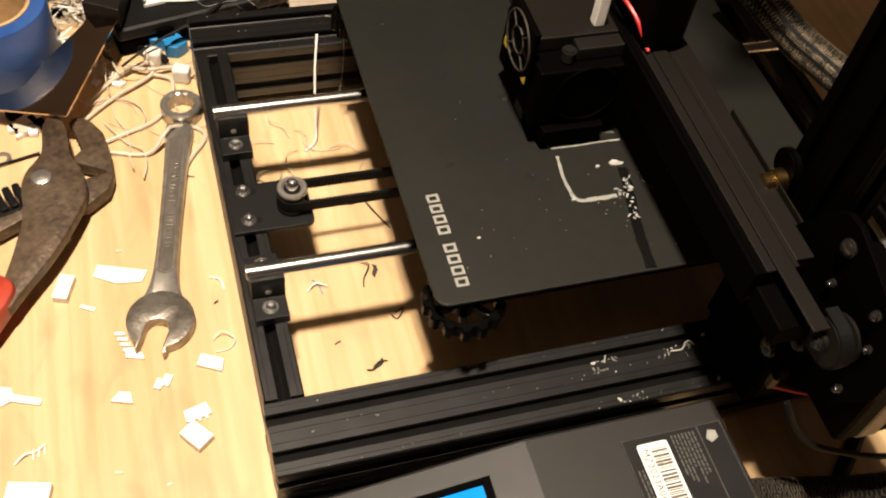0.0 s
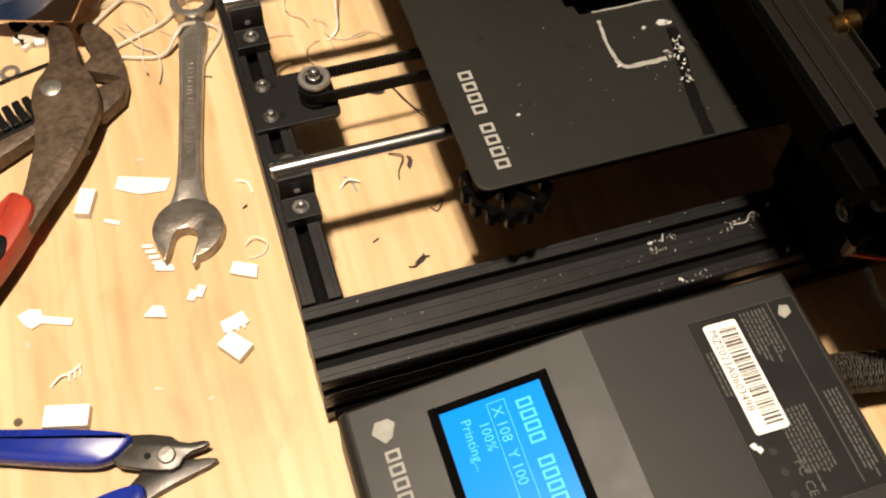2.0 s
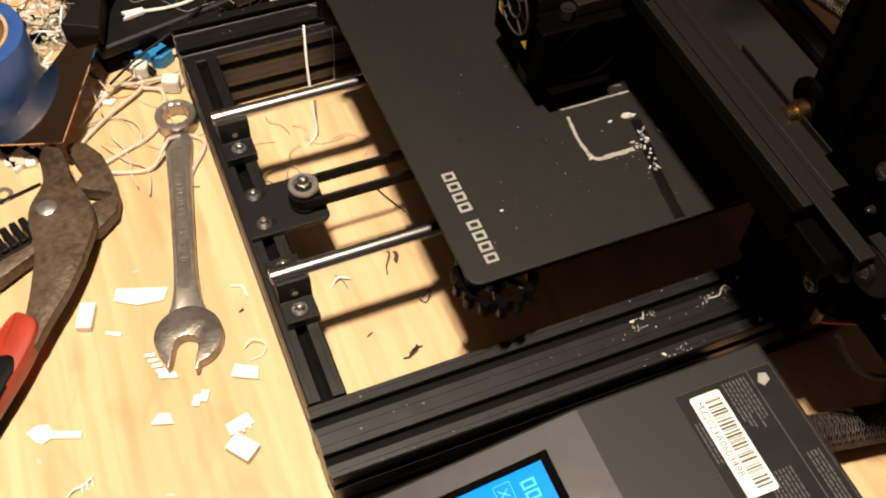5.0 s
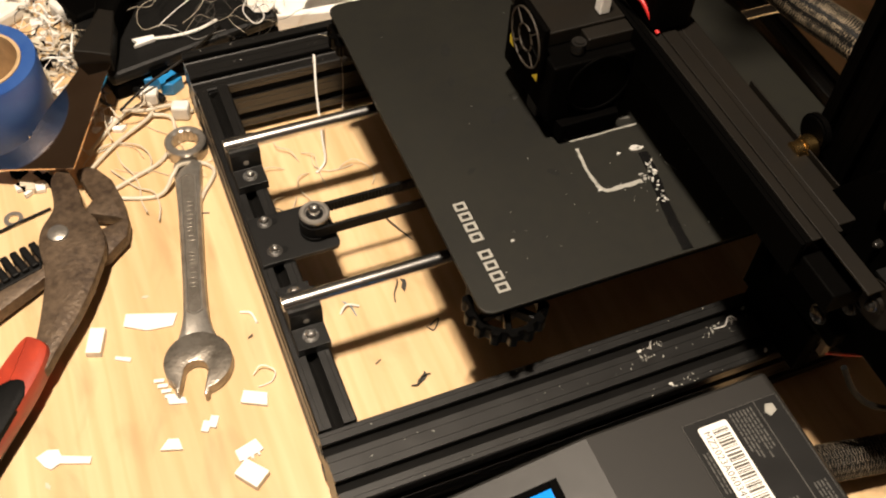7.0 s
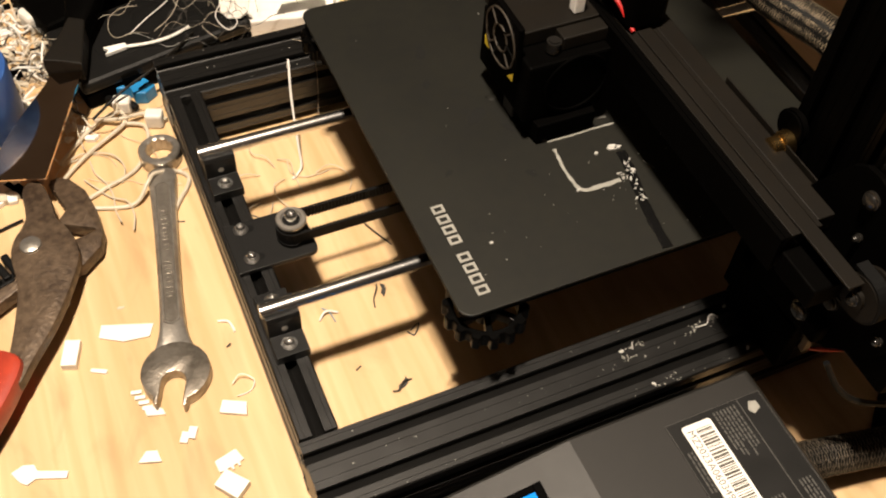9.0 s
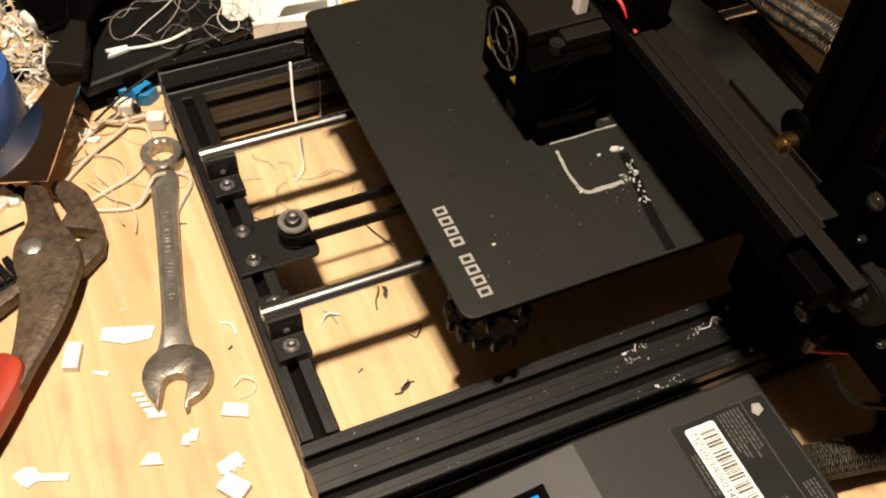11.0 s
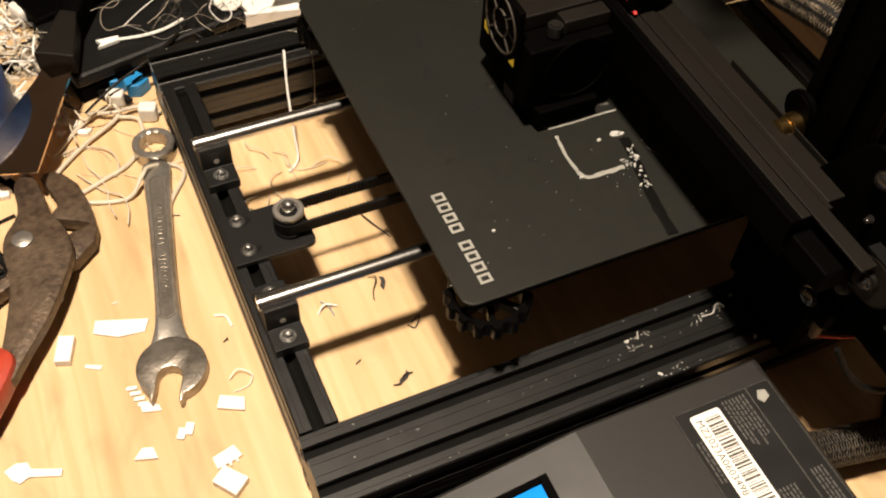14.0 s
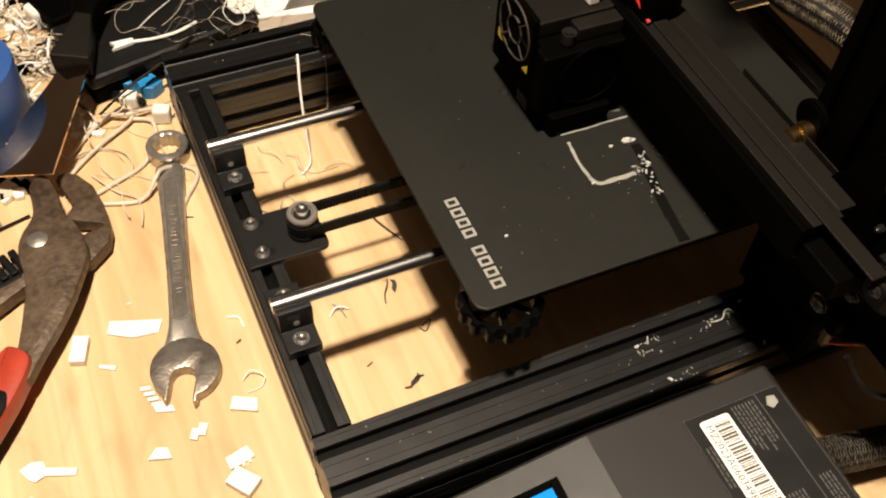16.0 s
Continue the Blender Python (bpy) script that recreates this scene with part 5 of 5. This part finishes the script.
for k in range(54):
    rnd = random.Random(200 + k)
    if k < 36:
        x, y, z0 = rnd.uniform(0.005, 0.085), rnd.uniform(0.362, 0.43), 0.0235
    else:
        x, y, z0 = rnd.uniform(-0.085, -0.045), rnd.uniform(0.33, 0.45), 0.004
    pts = [(x, y, z0)]
    d = rnd.uniform(0, 6.28)
    turn = rnd.choice((-1, 1)) * rnd.uniform(0.05, 0.85)
    step = rnd.uniform(0.006, 0.012)
    for i in range(rnd.randint(5, 9)):
        d += turn + rnd.uniform(-0.25, 0.25)
        pts.append((pts[-1][0] + step * math.cos(d), pts[-1][1] + step * math.sin(d), z0 + rnd.uniform(0, 0.010)))
    strand("tangled_wire", pts, rnd.choice((0.00010, 0.00013, 0.00016, 0.0002)), rnd.choice((CREAM, CRUMB, GREY_INK, RUBBER, SHAVE)), "thin wire in the tangle behind the printer", group="tangled wires")
strand("tangled_wire", [(-0.006, 0.386, 0.0238), (0.008, 0.398, 0.0242), (0.024, 0.410, 0.0245), (0.040, 0.428, 0.0240)], 0.00035, WHITE, "straight white wire lying on the black case", group="tangled wires")
strand("tangled_wire", [(0.060, 0.395, 0.026), (0.052, 0.378, 0.028), (0.056, 0.360, 0.030), (0.064, 0.366, 0.030), (0.062, 0.388, 0.028)], 0.00035, WHITE, "bent white wire behind the frame", group="tangled wires")
strand("tangled_wire", [(0.018, 0.388, 0.0238), (0.026, 0.398, 0.026), (0.034, 0.394, 0.026), (0.032, 0.382, 0.026), (0.022, 0.380, 0.0245), (0.018, 0.388, 0.0242)], 0.00025, SHAVE, "coiled dark wire on the black case", group="tangled wires")
strand("plastic_strip", [(-0.046, 0.326, 0.012), (-0.024, 0.338, 0.018), (0.002, 0.3475, 0.024), (0.034, 0.372, 0.0245)], 0.0009, GANTRY, "thin dark plastic strip leaning on the case", "strip")
for k in range(60):
    rnd = random.Random(300 + k)
    x, y = rnd.uniform(-0.095, -0.045), rnd.uniform(0.385, 0.50)
    if k < 12:
        x, y = -0.108 + rnd.gauss(0, 0.007), 0.292 + rnd.gauss(0, 0.006)
    elif k > 44:
        x, y = rnd.uniform(-0.07, 0.14), rnd.uniform(0.43, 0.50)
    a, b, h = rnd.uniform(0.003, 0.009), rnd.uniform(0.002, 0.006), rnd.uniform(0.002, 0.006)
    ob = link("plastic_scrap", slab([(-a, -b), (a * 0.3, -b), (a * 0.3, -b * 0.2), (a, -b * 0.2), (a, b), (-a, b * rnd.uniform(0.5, 1))], 0, h, 0.0004), rnd.choice((WHITE, WHITE, CREAM, PLASTIC)))
    ob.matrix_world = Matrix.Translation((x, y, 0.0002)) @ pose(0, 0, 0, 0, 0, rnd.uniform(0, 360))
    tagged(ob, "small scrap of moulded plastic in the heap", "plastic scrap", "scraps in the heap")
for x, y, sx, sy, h, turn, mat in ((-0.02, 0.462, 0.05, 0.03, 0.02, 20, PLASTIC), (0.07, 0.455, 0.045, 0.03, 0.018, -8, PLASTIC), (-0.112, 0.465, 0.018, 0.02, 0.012, 30, CLEAR), (-0.063, 0.446, 0.009, 0.008, 0.016, 25, CLEAR)):
    ob = link("plastic_box", box(-sx, -sy, 0, sx, sy, h, 0.003), mat)
    ob.matrix_world = Matrix.Translation((x, y, 0.0002)) @ pose(0, 0, 0, 0, 0, turn)
    tagged(ob, "low plastic box in the heap behind the printer", "box", "boxes in the heap")
ring = link("washer", lathe([(0.0032, 0.0002), (0.0058, 0.0002), (0.0058, 0.0014), (0.0032, 0.0014), (0.0032, 0.0002)], 28), STEEL, True)
ring.location = (-0.1245, 0.2662, 0)
tagged(ring, "small steel washer lying on the table", "washer")
strand("dark_wire", [(-0.15, 0.253, 0.001), (-0.1332, 0.2583, 0.002), (-0.118, 0.2625, 0.002), (-0.1022, 0.2665, 0.002)], 0.0008, RUBBER, "thin dark wire lying on the table")
knot = link("wood_knot", lathe([(0.0001, 0.0001), (0.0022, 0.0001), (0.0021, 0.0004), (0.0001, 0.0005)], 16), RUSTY, True)
knot.location = (-0.1401, 0.0432, 0)
tagged(knot, "small dark plug in the tabletop", "plug")

# heap of wire ends between the tape and the knife
for k in range(110):
    rnd = random.Random(500 + k)
    x, y = rnd.uniform(-0.092, -0.050), rnd.uniform(0.325, 0.47)
    z0 = rnd.uniform(0.001, 0.012)
    pts = [(x, y, z0)]
    d = rnd.uniform(0, 6.28)
    turn = rnd.uniform(-0.7, 0.7)
    for i in range(rnd.randint(3, 6)):
        d += turn + rnd.uniform(-0.5, 0.5)
        pts.append((pts[-1][0] + 0.007 * math.cos(d), pts[-1][1] + 0.009 * math.sin(d), max(0.001, z0 + rnd.uniform(-0.004, 0.006))))
    strand("wire_end", pts, rnd.choice((0.0002, 0.0003, 0.0005, 0.0008)), rnd.choice((CREAM, WHITE, CREAM, WHITE, CARD, CREAM, RUBBER, SHAVE)), "cut wire end in the heap by the tape", group="wire ends in the heap")
for k in range(70):
    rnd = random.Random(700 + k)
    a, b = rnd.uniform(0.002, 0.006), rnd.uniform(0.001, 0.003)
    ob = link("plastic_scrap", slab([(-a, -b), (a, -b * 0.4), (a * 0.7, b), (-a * 0.5, b * 1.2)], 0, rnd.uniform(0.0006, 0.003)), rnd.choice((WHITE, CREAM, CLEAR)))
    ob.matrix_world = Matrix.Translation((rnd.uniform(-0.092, -0.05), rnd.uniform(0.320, 0.47), 0.0002)) @ pose(0, 0, 0, 0, 0, rnd.uniform(0, 360))
    tagged(ob, "small scrap of moulded plastic in the heap", "plastic scrap", "scraps in the heap")
# thin clear flakes on the bare table
for x, y, r in ((-0.0335, 0.168, 3.0), (-0.062, 0.182, 2.2), (-0.094, 0.205, 2.4), (-0.138, 0.128, 3.2), (-0.132, 0.083, 2.4), (-0.074, 0.041, 2.6), (-0.0505, 0.029, 1.8)):
    ob = link("plastic_flake", slab(mm([(-r, -0.5), (0, -1.2), (r, 0.2), (r * 0.4, 1.1), (-r * 0.6, 0.8)]), 0, 0.0003), CREAM)
    ob.matrix_world = Matrix.Translation((x, y, 0.0001)) @ pose(0, 0, 0, 0, 0, 40 + 900 * x)
    tagged(ob, "thin pale plastic flake on the table", "plastic scrap", "flakes on the table")
